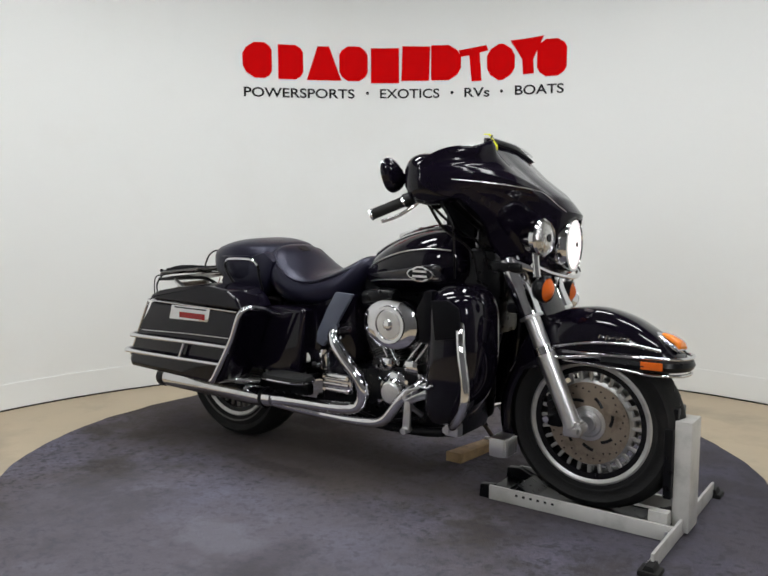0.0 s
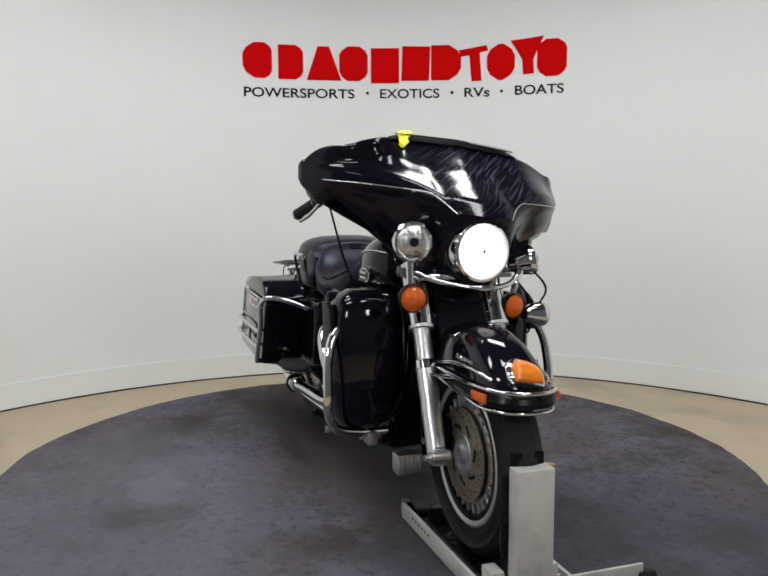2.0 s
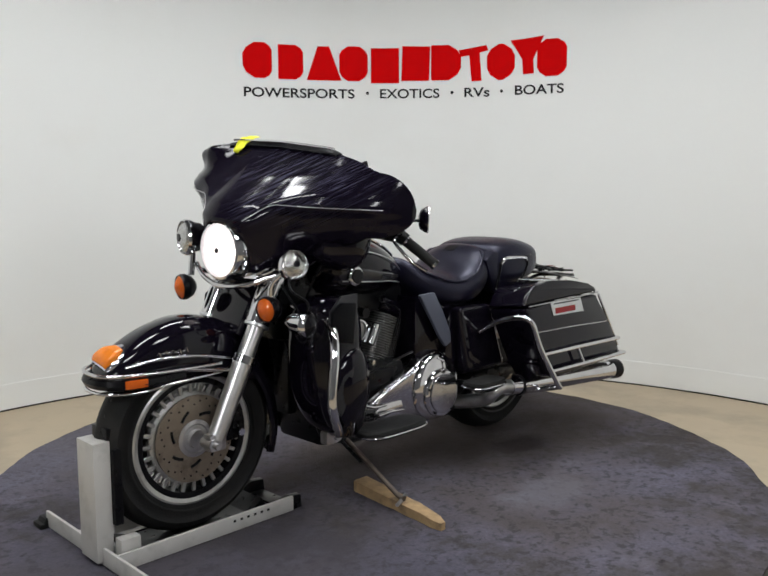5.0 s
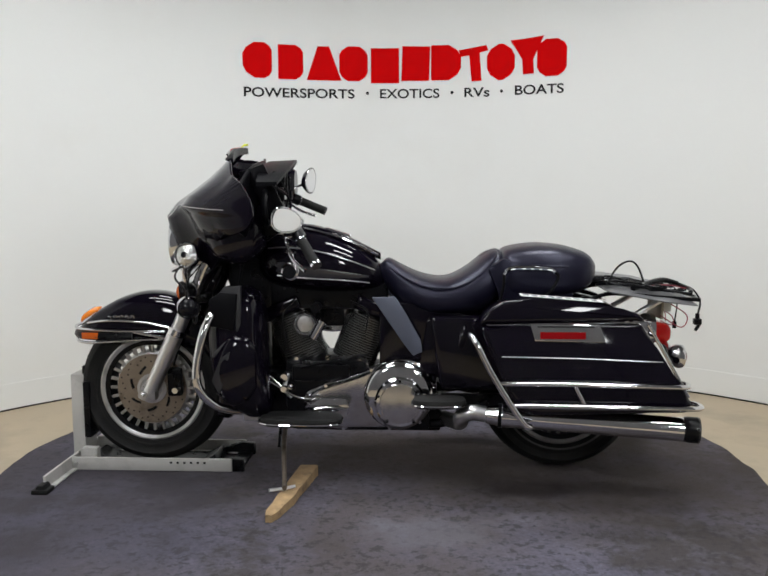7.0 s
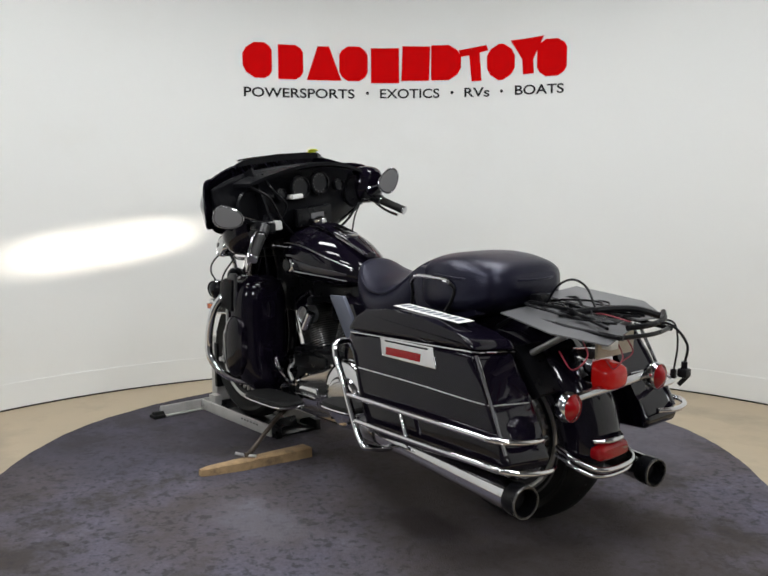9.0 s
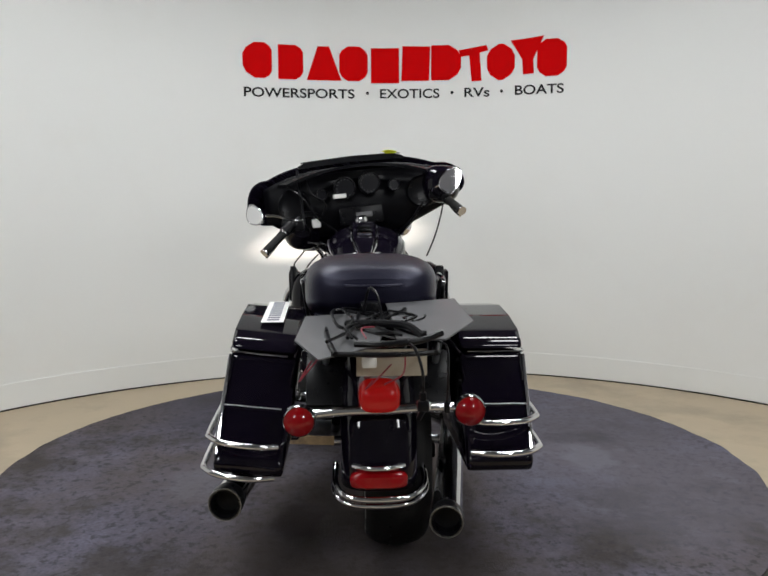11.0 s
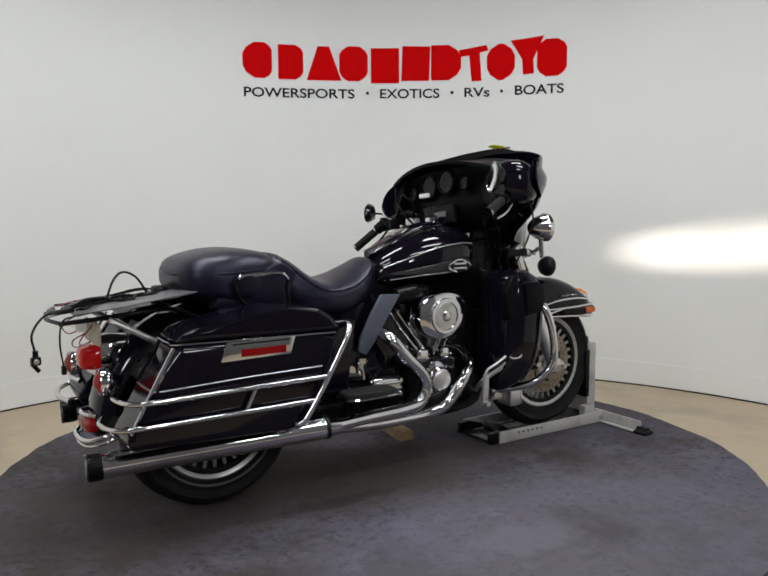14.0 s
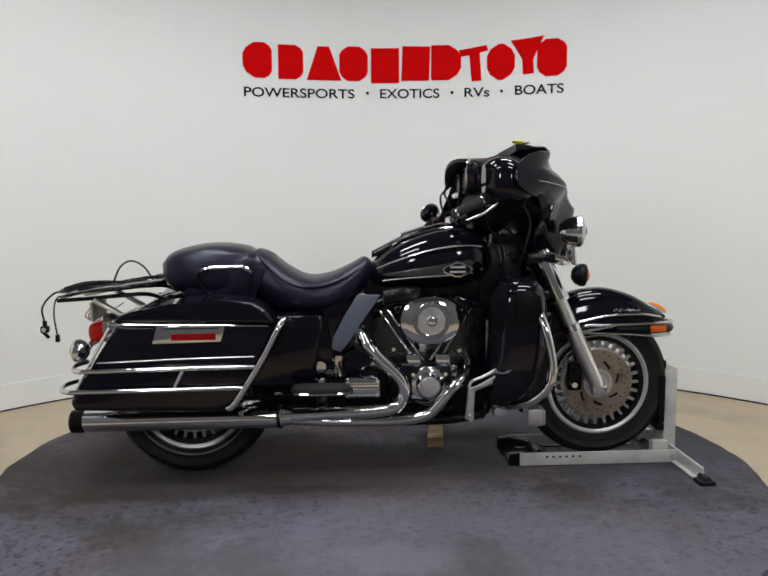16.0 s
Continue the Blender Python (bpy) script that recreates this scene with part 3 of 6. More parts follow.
fender = part("front_fender", valance([(0.665, 0.070, 0.47, 0.57), (0.72, 0.086, 0.49, 0.645), (0.80, 0.094, 0.515, 0.70), (0.88, 0.099, 0.53, 0.724), (0.97, 0.102, 0.54, 0.728),
                              (1.06, 0.102, 0.545, 0.706), (1.13, 0.100, 0.55, 0.672), (1.19, 0.092, 0.55, 0.632), (1.235, 0.066, 0.55, 0.59), (1.25, 0.03, 0.552, 0.566)]), M_BLACK, bike, "gloss black front fender", TIP, solid=0.004)


def u_path(x0, x1, hw, z0, z1):
    return [(x0, -hw * 0.94, z0), (x0 + (x1 - x0) * 0.5, -hw * 1.02, z0 + (z1 - z0) * 0.5), (x1 - 0.10, -hw, z1), (x1 - 0.035, -hw * 0.78, z1), (x1, -hw * 0.35, z1), (x1, hw * 0.35, z1),
            (x1 - 0.035, hw * 0.78, z1), (x1 - 0.10, hw, z1), (x0 + (x1 - x0) * 0.5, hw * 1.02, z0 + (z1 - z0) * 0.5), (x0, hw * 0.94, z0)]


part("fender_trim", tube(u_path(0.86, 1.262, 0.112, 0.575, 0.583), 0.006), M_CHROME, fender, "", TIP)
part("fender_trim", tube(u_path(0.86, 1.258, 0.110, 0.545, 0.528), 0.0055), M_CHROME, fender, "", TIP)
part("bumper_band", tube(u_path(1.0, 1.250, 0.104, 0.556, 0.556), 0.020, 8), M_SATIN, fender, "black bumper band", TIP)
for side in (1, -1):
    part("fender_trim", tube([(0.82, side * 0.100, 0.585), (0.95, side * 0.106, 0.613), (1.09, side * 0.105, 0.620), (1.19, side * 0.088, 0.606)], 0.0055), M_CHROME, fender, "", TIP)
    part("fender_brace", tube([(0.80, side * 0.135, 0.55), (0.90, side * 0.118, 0.56), (1.0, side * 0.108, 0.575)], 0.006), M_CHROME, fender, "", TIP)
    refl = box(1.135, 1.205, side * 0.118 - 0.005, side * 0.118 + 0.005, 0.546, 0.572, 0.003)
    part("side_reflector", refl, M_ORANGE, fender, "orange side reflector", TIP @ pose(1.17, side * 0.118, 0.56, 0, 0, -side * 6) @ pose(-1.17, -side * 0.118, -0.56))
    script = None
    for k in range(9):
        b = tube([(0.985 + 0.012 * k, side * 0.1065, 0.632 + 0.005 * math.sin(k * 2.1)), (0.992 + 0.012 * k, side * 0.1065, 0.641 + 0.004 * math.cos(k * 3.3)), (0.999 + 0.012 * k, side * 0.1065, 0.634)], 0.0014, 5, 3)
        script = b if script is None else join(script, b)
    part("script_trim", script, M_CHROME, fender, "small chrome trim strokes", TIP)
lampm = TIP @ pose(1.192, 0.006, 0.632, -8, 0, 0) @ pose(0, 0, 0, 0, 30, 0) @ Matrix.Diagonal((0.85, 0.85, 0.66, 1))
part("fender_lamp_base", hull([(-0.055, 0.030, -0.022, 0.004), (-0.02, 0.062, -0.028, 0.012), (0.035, 0.068, -0.034, 0.014), (0.062, 0.058, -0.032, 0.0)]), M_CHROME, fender, "chrome lamp base", lampm)
part("fender_lamp", hull([(-0.035, 0.028, -0.006, 0.020), (0.0, 0.050, -0.012, 0.036), (0.040, 0.054, -0.016, 0.034), (0.058, 0.050, -0.016, 0.018)], 3.5), M_AMBER, fender, "amber fender lamp", lampm)

rows = []
for k in range(13):
    a = radians(128 + 72 * k / 12)
    row = []
    for j in range(11):
        g = math.pi * j / 10
        c, s = math.cos(g), math.sin(g)
        rr = 0.352 - 0.06 * (1 - s ** 0.7)
        row.append((0.940 + rr * math.cos(a), 0.082 * math.copysign(abs(c) ** 0.6, c), 0.316 + rr * math.sin(a)))
    rows.append(row)
part("fender_skirt", loft(rows, caps=False, around=False), M_BLACK, fender, "black rear part of the front fender", solid=0.004)

# ---- fairing, turned and tilted by the crash
FM = pose(0.83, 0.057, 0.940) @ pose(0, 0, 0, 0, 0, 5.0) @ pose(0, 0, 0, -6.3, 0, 0)


def crease(q):
    """Height of the fold that runs out from the headlamp."""
    return 0.095 + 0.075 * math.sin(math.pi / 2 * min(1, max(0, q - 0.18) / 0.2)) + 0.02 * max(0, q - 0.4)


def fair_point(s, v):
    """A place on the outer shell: s across from -1 to 1, v from the lower edge to the top."""
    q = abs(s)
    p = min(q, 0.8)
    top = 0.356 - 0.015 * p - 0.10 * (max(0, p - 0.4) / 0.6) ** 2
    low = -0.135 + 0.02 * p if p < 0.25 else -0.13 + 0.29 * min(1, ((p - 0.25) / 0.58)) ** 0.85
    low -= (0.060 if s > 0 else 0.025) * min(1, max(0, (p - 0.42) / 0.34)) ** 1.5
    mid = 0.205 - (0.030 if s > 0 else 0.012)
    if q > 0.8:
        e = max(0.12, math.sqrt(max(0, 1 - ((q - 0.8) / 0.2) ** 2.6)))
        top, low = mid + (top - mid) * e, mid - (mid - low) * e
    cx = (-0.125, -0.06, -0.03, -0.015, 0.002, 0.010, -0.03, -0.10, -0.165, -0.220, -0.270)
    f = v * 10
    i = min(9, int(f))
    xc = cx[i] + (cx[i + 1] - cx[i]) * (f - i)
    back = (xc + 0.335) * q ** 1.9
    dish = 0.055 * math.exp(-((q - 0.42) / 0.15) ** 2) * (1 - v) ** 1.2
    below = min(1, max(0, (crease(q) - low - (top - low) * v) / 0.03))
    dish += 0.014 * below * below * (3 - 2 * below) * min(1, max(0, q - 0.2) / 0.1) * min(1, max(0, 1 - q) / 0.2)
    lip = 0.06 * (max(0, q - 0.8) / 0.2) ** 2.2
    rise = min(1, max(0, (v - 0.62) / 0.38))
    pushed = 0.085 * rise * rise * (3 - 2 * rise) * min(1, max(0, -s - 0.40) / 0.22) * min(1, max(0, 1 + s) / 0.25)
    return Vector((xc - back - dish - lip + pushed, 0.512 * s, low + (top - low) * v))


rows = []
for i in range(65):
    s = math.sin((-1 + 2 * i / 64) * math.pi / 2) * 0.6 + 0.4 * (-1 + 2 * i / 64)
    rows.append([fair_point(s, k / 50) for k in range(51)])
fair_bm = loft(rows, caps=False, around=False)
gone = [f for f in fair_bm.faces if f.calc_center_median().yz.length < 0.096]
bmesh.ops.delete(fair_bm, geom=gone, context="FACES")
M_SCUFF = material("scuffed_gloss_black_paint", (0.0045, 0.0032, 0.0075), 0.11, coat=0.03, spec=0.17, vary=0.25, scale=9, dirt=(0.085, 0.080, 0.125), dirt_amount=0.75, dirt_scale=5, rough_vary=0.4)
mp = M_SCUFF.node_tree.nodes.new("ShaderNodeMapping")
mp.vector_type = "TEXTURE"
mp.inputs["Scale"].default_value = (0.5, 1.6, 0.016)
mp.inputs["Rotation"].default_value = (radians(14), radians(20), 0)
for nd in [n for n in M_SCUFF.node_tree.nodes if n.type == "TEX_NOISE" and n.inputs["Scale"].default_value == 5]:
    src = nd.inputs["Vector"].links[0].from_socket
    M_SCUFF.node_tree.links.new(src, mp.inputs["Vector"])
    M_SCUFF.node_tree.links.new(mp.outputs[0], nd.inputs["Vector"])
scuff_nt = M_SCUFF.node_tree
scuff_ramp = next(n for n in scuff_nt.nodes if n.type == "VALTORGB")
scuff_to = scuff_ramp.outputs[0].links[0].to_socket
sc_tc, sc_mp, sc_ln = scuff_nt.nodes.new("ShaderNodeTexCoord"), scuff_nt.nodes.new("ShaderNodeMapping"), scuff_nt.nodes.new("ShaderNodeVectorMath")
sc_mp.vector_type = "TEXTURE"
sc_mp.inputs["Location"].default_value, sc_mp.inputs["Scale"].default_value = (0.70, 0.22, 1.20), (0.45, 0.34, 0.17)
sc_ln.operation = "LENGTH"
sc_mr, sc_mul = scuff_nt.nodes.new("ShaderNodeMapRange"), scuff_nt.nodes.new("ShaderNodeMath")
sc_mr.inputs["From Min"].default_value, sc_mr.inputs["From Max"].default_value = 1.15, 0.5
sc_mul.operation = "MULTIPLY"
scuff_nt.links.new(sc_tc.outputs["Object"], sc_mp.inputs["Vector"])
scuff_nt.links.new(sc_mp.outputs[0], sc_ln.inputs[0])
scuff_nt.links.new(sc_ln.outputs["Value"], sc_mr.inputs["Value"])
scuff_nt.links.new(sc_mr.outputs[0], sc_mul.inputs[0])
scuff_nt.links.new(scuff_ramp.outputs[0], sc_mul.inputs[1])
scuff_nt.links.new(sc_mul.outputs[0], scuff_to)
fairing = part("fairing", fair_bm, M_SCUFF, bike, "scratched gloss black batwing fairing", FM, solid=0.006)
for side in (1, -1):
    line = []
    for q in [0.2 + 0.05 * k for k in range(15)]:
        lo, hi = fair_point(side * q, 0.0).z, fair_point(side * q, 1.0).z
        line.append(fair_point(side * q, (crease(q) + 0.003 - lo) / (hi - lo)) + Vector((0.001, 0, 0)))
    part("pinstripe", tube(line, 0.0013, 5), M_STEEL, fairing, "thin silver pinstripe", FM)
part("shield_stub", loft([[fair_point(s, 1.0) + Vector((dx, 0, dz)) for dx, dz in ((0.02, -0.004), (0.002, 0.016 * (1 - (s / 0.52) ** 6)), (-0.010, 0.016 * (1 - (s / 0.52) ** 6)), (-0.012, -0.012))] for s in [-0.5 + i * 0.05 for i in range(21)]]), M_PLASTIC, fairing, "black windshield stub", FM)
part("stub_trim", tube([fair_point(-0.47 + i * 0.094, 1.0) + Vector((0.012, 0, 0.014)) for i in range(11)], 0.004, 6), M_CHROME, fairing, "", FM)
# headlamp
ring = part("headlamp_ring", lathe([(0.088, 0.0), (0.105, -0.005), (0.107, 0.02), (0.098, 0.042), (0.090, 0.045), (0.086, 0.03)], 56), M_CHROME, fairing, "chrome headlamp ring", FM @ pose(-0.045, 0, 0) @ FACE_X)
beam = FM @ pose(-0.045, 0, 0, 0, 4.4, -1.0)
part("headlamp_bucket", lathe([(0.0, -0.30), (0.09, -0.30), (0.105, 0.0), (0.100, 0.0), (0.085, -0.292), (0.0, -0.292)], 40, False), M_SATIN, ring, "", beam @ FACE_X)
mask = bmesh.new()
outer = [mask.verts.new((0.012, y, z)) for y, z in oval(0, 0, 0.099, 0.099, 40)]
inner = [mask.verts.new((0.012, y, z)) for y, z in oval(0, 0, 0.085, 0.011, 40, 2.2)]
skin(mask, [outer, inner], caps=False)
part("beam_mask", mask, M_SATIN, ring, "", beam, solid=0.002)
part("bulb", lathe([(0, -0.228), (0.028, -0.242), (0.038, -0.26), (0.028, -0.278), (0, -0.290)], 16, False), M_BULB, ring, "lit bulb", beam @ Matrix.Diagonal((1, 1.15, 0.46, 1)) @ FACE_X)
part("trim_ring", lathe([(0.101, 0.004), (0.112, -0.010), (0.116, -0.004), (0.110, 0.016), (0.103, 0.018)], 56), M_BLACK, ring, "gloss black headlamp surround", FM @ pose(-0.060, 0, 0) @ FACE_X)
part("lens", disc(0.088, 0.006, 48, 0.003, 0.012), M_HEADLENS, ring, "lit white headlamp lens", FM @ pose(-0.015, 0, 0) @ FACE_X)
part("bulb_cap", disc(0.009, 0.004, 16, 0.001), M_DIAL, ring, "", FM @ pose(0.004, 0, 0) @ FACE_X)


# passing lamps, signals
def round_lamp(name, m, r, shell, face, parent, label, depth=0.07, faced=""):
    body = part(name, lathe([(0, -depth), (r * 0.45, -depth * 0.95), (r * 0.85, -depth * 0.55), (r, -0.005), (r * 1.06, 0.0), (r * 1.06, 0.012), (r * 0.95, 0.016), (r * 0.9, 0.006), (0, 0.002)], 36, False), shell, parent, label, m @ FACE_X)
    part("lens", disc(r * (0.93 if face is M_LENS else 1.0), 0.022, 36, 0.005, r * (0.30 if face is M_LENS else 0.42)), face, body, faced, m @ FACE_X)
    part("lamp_rim", lathe([(r * 0.93, 0.0), (r * 1.07, 0.0), (r * 1.08, 0.016), (r * 0.98, 0.024), (r * 0.92, 0.018)], 36), shell, body, "", m @ FACE_X)
    if face is M_LENS:
        part("bulb_cap", disc(r * 0.24, 0.004, 20, 0.001), M_DIAL, body, "", m @ FACE_X @ pose(0, 0.020 + r * 0.285, 0))
    return body


round_lamp("passing_lamp", pose(0.795, -0.174, 0.975, 0, 0, -10), 0.060, M_CHROME, M_LENS, bike, "chrome passing lamp")
round_lamp("passing_lamp", pose(0.70, 0.285, 0.895, 0, -12, 78), 0.048, M_CHROME, M_LENS, bike, "chrome passing lamp bent outwards")
round_lamp("loose_lamp", pose(0.69, 0.335, 0.705, 0, 6, 108), 0.041, M_CHROME, M_DIAL, bike, "loose lamp hanging by its wires")
round_lamp("turn_signal", pose(0.812, -0.180, 0.800, 0, 4, -8), 0.043, M_SATIN, M_ORANGE, bike, "orange front turn signal", 0.035)
round_lamp("turn_signal", pose(0.735, 0.208, 0.748, 0, 4, 10), 0.041, M_SATIN, M_ORANGE, bike, "orange front turn signal", 0.04)
part("lamp_bracket", join(tube([(0.78, -0.178, 0.93), (0.79, -0.177, 0.84)], 0.012, 10, 1), tube([(0.77, -0.17, 0.88), (0.80, -0.08, 0.845), (0.825, 0.05, 0.822), (0.80, 0.16, 0.828), (0.73, 0.24, 0.86)], 0.009)), M_CHROME, bike, "chrome lamp bracket")
part("lamp_bracket", tube([(0.71, 0.27, 0.88), (0.735, 0.225, 0.83), (0.735, 0.212, 0.77)], 0.011), M_CHROME, bike, "bent chrome lamp bracket")
part("nacelle_plate", prism([(0.66, 0.905), (0.775, 0.868), (0.780, 0.848), (0.68, 0.868)], -0.15, 0.19, 0.006), M_CHROME, bike, "chrome headlamp nacelle")
for pts in ([(0.72, 0.29, 0.87), (0.74, 0.33, 0.82), (0.70, 0.36, 0.78), (0.69, 0.34, 0.74)], [(0.71, 0.24, 0.83), (0.70, 0.30, 0.76), (0.66, 0.33, 0.68), (0.68, 0.30, 0.64), (0.70, 0.27, 0.72)],
            [(0.52, -0.37, 1.10), (0.56, -0.36, 1.02), (0.55, -0.33, 0.92), (0.53, -0.29, 0.83)]):
    part("loose_wire", tube(pts, 0.004, 6), M_SATIN, bike)
tape = bmesh.new()
for_rows = [(0.90, 0.006, 0.008), (0.94, 0.008, 0.010), (0.98, 0.010, 0.014), (1.0, 0.010, 0.018), (1.0, 0.002, 0.026), (1.0, -0.014, 0.028)]
grid = [[tape.verts.new(fair_point(-0.435 + (0.05 + 0.09 * k / 5) * i / 4 + 0.012 * math.sin(3.1 * k + i), v) + Vector((dx, 0, dz + 0.004 * math.sin(5 * i + k)))) for i in range(5)] for k, (v, dx, dz) in enumerate(for_rows)]
skin(tape, grid, caps=False, around=False)
part("tape_flag", tape, M_YELLOW, bike, "torn yellow tape", FM, solid=0.002)

# inner fairing and dials
DM = FM @ pose(-0.36, 0, 0)
dash_rows = []
for i in range(25):
    s = -1 + 2 * i / 24
    dash_rows.append([Vector((-0.02 - 0.07 * (1 - abs(s) ** 2) * math.sin(math.pi * min(1, v * 1.25)) + 0.05 * abs(s), 0.43 * s, (0.015 + 0.16 * max(0, abs(s) - 0.45)) * (1 - v) + v * (0.325 - 0.07 * abs(s) ** 3))) for v in [k / 10 for k in range(11)]])
dash = part("inner_fairing", loft(dash_rows, caps=False, around=False), M_PLASTIC, bike, "black plastic inner fairing", DM, solid=0.01)
part("dash_hood", loft([[Vector((-0.03, 0.40 * s, 0.315 - 0.06 * abs(s) ** 3)), Vector((-0.15 + 0.06 * s * s, 0.36 * s, 0.325 - 0.07 * abs(s) ** 2)), Vector((-0.15 + 0.06 * s * s, 0.36 * s, 0.312 - 0.07 * abs(s) ** 2)), Vector((-0.03, 0.40 * s, 0.30 - 0.06 * abs(s) ** 3))] for s in [-0.9 + i * 0.1 for i in range(19)]]), M_PLASTIC, dash, "", DM)
BACK = pose(0, 0, 0, 0, 0, 90)
for y, z, r in ((0.062, 0.225, 0.048), (-0.052, 0.235, 0.048), (-0.165, 0.215, 0.026), (0.17, 0.205, 0.026)):
    g = part("dial", disc(r, 0.02, 32, 0.004), M_DIAL, dash, "dark round dial", DM @ pose(-0.085, y, z) @ BACK)
    part("dial_ring", lathe([(r * 0.95, 0.015), (r * 1.08, 0.012), (r * 1.08, 0.026), (r * 0.97, 0.028)], 32), M_SATIN, g, "", DM @ pose(-0.085, y, z) @ BACK)
    nd = None
    for k in range(11):
        a = radians(-30 + 24 * k)
        b = box(-0.0012, 0.0012, 0.0, 0.0205, r * 0.72, r * 0.88, 0)
        bmesh.ops.transform(b, matrix=pose(0, 0, 0, 0, math.degrees(a), 0), verts=b.verts)
        nd = b if nd is None else join(nd, b)
    part("dial_marks", nd, M_RACK, g, "", DM @ pose(-0.085, y, z) @ BACK)
radio = part("radio", box(-0.115, -0.09, -0.10, 0.10, 0.055, 0.135, 0.006), M_SATIN, dash, "black radio", DM)
part("display", box(-0.118, -0.113, -0.05, 0.025, 0.084, 0.108, 0.002), M_RACK, radio, "pale grey display", DM)
part("telltale", disc(0.006, 0.004, 12, 0.001), M_TELLTALE, dash, "lit amber telltale", pose(0.652, -0.234, 1.097) @ pose(0, 0, 0, 0, 0, 60))
for side in (1, -1):
    part("speaker", lathe([(0, 0.0), (0.068, 0.0), (0.075, 0.01), (0.068, 0.02), (0.05, 0.012), (0, 0.016)], 32, False), M_SATIN, dash, "black speaker grille", DM @ pose(-0.05, side * 0.30, 0.17) @ BACK)
part("speaker_pod", hull([(0.385, 0.045, 1.125, 1.235), (0.42, 0.08, 1.095, 1.258), (0.47, 0.095, 1.085, 1.262), (0.52, 0.08, 1.09, 1.24), (0.555, 0.045, 1.10, 1.20)], 2.6, -0.345), M_BLACK, dash, "gloss black speaker pod")
part("speaker_pod", hull([(0.40, 0.05, 0.93, 1.08), (0.44, 0.085, 0.885, 1.115), (0.50, 0.10, 0.865, 1.128), (0.57, 0.08, 0.885, 1.10), (0.61, 0.045, 0.92, 1.05)], 2.6, 0.30), M_BLACK, dash, "gloss black speaker pod hanging loose")
part("white_connector", box(-0.12, -0.06, 0.19, 0.23, 0.06, 0.10, 0.008), M_PAPER, dash, "white plug among loose wires", DM)
part("white_connector", box(-0.12, -0.07, 0.06, 0.12, 0.18, 0.20, 0.006), M_PAPER, dash, "", DM)
part("broken_panel", prism([(-0.16, 0.08), (0.02, 0.05), (0.04, 0.30), (-0.05, 0.33)], 0.26, 0.272, 0.004), M_PLASTIC, dash, "broken black panel", DM)
for pts in ([(-0.08, 0.24, 0.30), (-0.13, 0.22, 0.22), (-0.12, 0.16, 0.16), (-0.1, 0.2, 0.08)], [(-0.08, 0.32, 0.26), (-0.14, 0.26, 0.2), (-0.13, 0.2, 0.1), (-0.1, 0.12, 0.03)], [(-0.1, 0.1, 0.02), (-0.15, 0.16, -0.02), (-0.12, 0.26, 0.0)]):
    part("loose_wire", tube(pts, 0.005, 6), M_SATIN, dash, "", DM)

# ---- handlebar
part("handlebar", tube([(0.27, -0.42, 1.054), (0.42, -0.355, 1.118), (0.47, -0.25, 1.11), (0.50, -0.12, 1.03), (0.48, 0.03, 0.985), (0.45, 0.16, 1.0), (0.36, 0.27, 1.04), (0.273, 0.345, 0.985), (0.189, 0.451, 0.877)], 0.0125, 12), M_SATIN, bike, "black bent handlebar")
for (a, b) in (((0.265, -0.422, 1.052), (0.375, -0.374, 1.100)), ((0.186, 0.455, 0.873), (0.252, 0.372, 0.960))):
    a, b = Vector(a), Vector(b)
    d = b - a
    grip = part("grip", bar(a, b, 0.019, 16), M_RUBBER, bike, "black rubber grip")
    for f in (0.0, 0.97):
        part("grip_ring", bar(a + d * (f - 0.02), a + d * (f + 0.05), 0.0205, 16), M_CHROME, grip)
    part("switch_housing", bar(b, b + d * 0.38, 0.025, 12), M_SATIN, grip)
    c = b + d * 0.15
    lev = Vector((0.055, 0.0, 0.0))
    part("lever", tube([c, c + lev - d * 0.1, a + d * 0.45 + lev * 1.1 - Vector((0, 0, 0.02)), a + d * 0.05 + lev * 0.7 - Vector((0, 0, 0.025))], 0.0065), M_CHROME, grip, "chrome lever")
    part("reservoir", box(c.x + 0.01, c.x + 0.06, c.y - 0.025, c.y + 0.025, c.z + 0.01, c.z + 0.045, 0.01), M_SATIN, grip)


def mirror(cx, cy, cz, turn, tilt, stem, roll, shell_mat, look_word):
    m = pose(cx, cy, cz) @ pose(0, 0, 0, 0, 0, turn) @ pose(0, 0, 0, tilt, 0, 0) @ pose(0, 0, 0, 0, roll, 0)
    shape = oval(0, 0, 0.062, 0.042, 28, 2.3)
    shape = [(x, z * (1 + 3.0 * x)) for x, z in shape]
    secs = [[(x * f, y, z * f) for x, z in shape] for f, y in ((0.35, -0.028), (0.75, -0.022), (1.0, -0.004), (1.04, 0.004), (0.95, 0.006))]
    shell = part("mirror", loft(secs), shell_mat, bike, look_word, m)
    part("mirror_glass", loft([[(x * 0.93, 0.0065, z * 0.93) for x, z in shape], [(x * 0.92, 0.0085, z * 0.92) for x, z in shape]]), M_MIRROR, shell, "mirror glass", m)
    part("mirror_rim", tube([(x, 0.006, z) for x, z in shape] + [(shape[0][0], 0.006, shape[0][1])], 0.0028, 6, 1), M_CHROME, shell, "chrome rim", m)
    part("mirror_stem", tube(stem, 0.006, 8), M_CHROME, shell)


mirror(0.328, -0.380, 1.192, 70, 4, [(0.40, -0.345, 1.12), (0.39, -0.30, 1.15), (0.338, -0.380, 1.185)], 58, M_BLACK, "gloss black backed mirror")
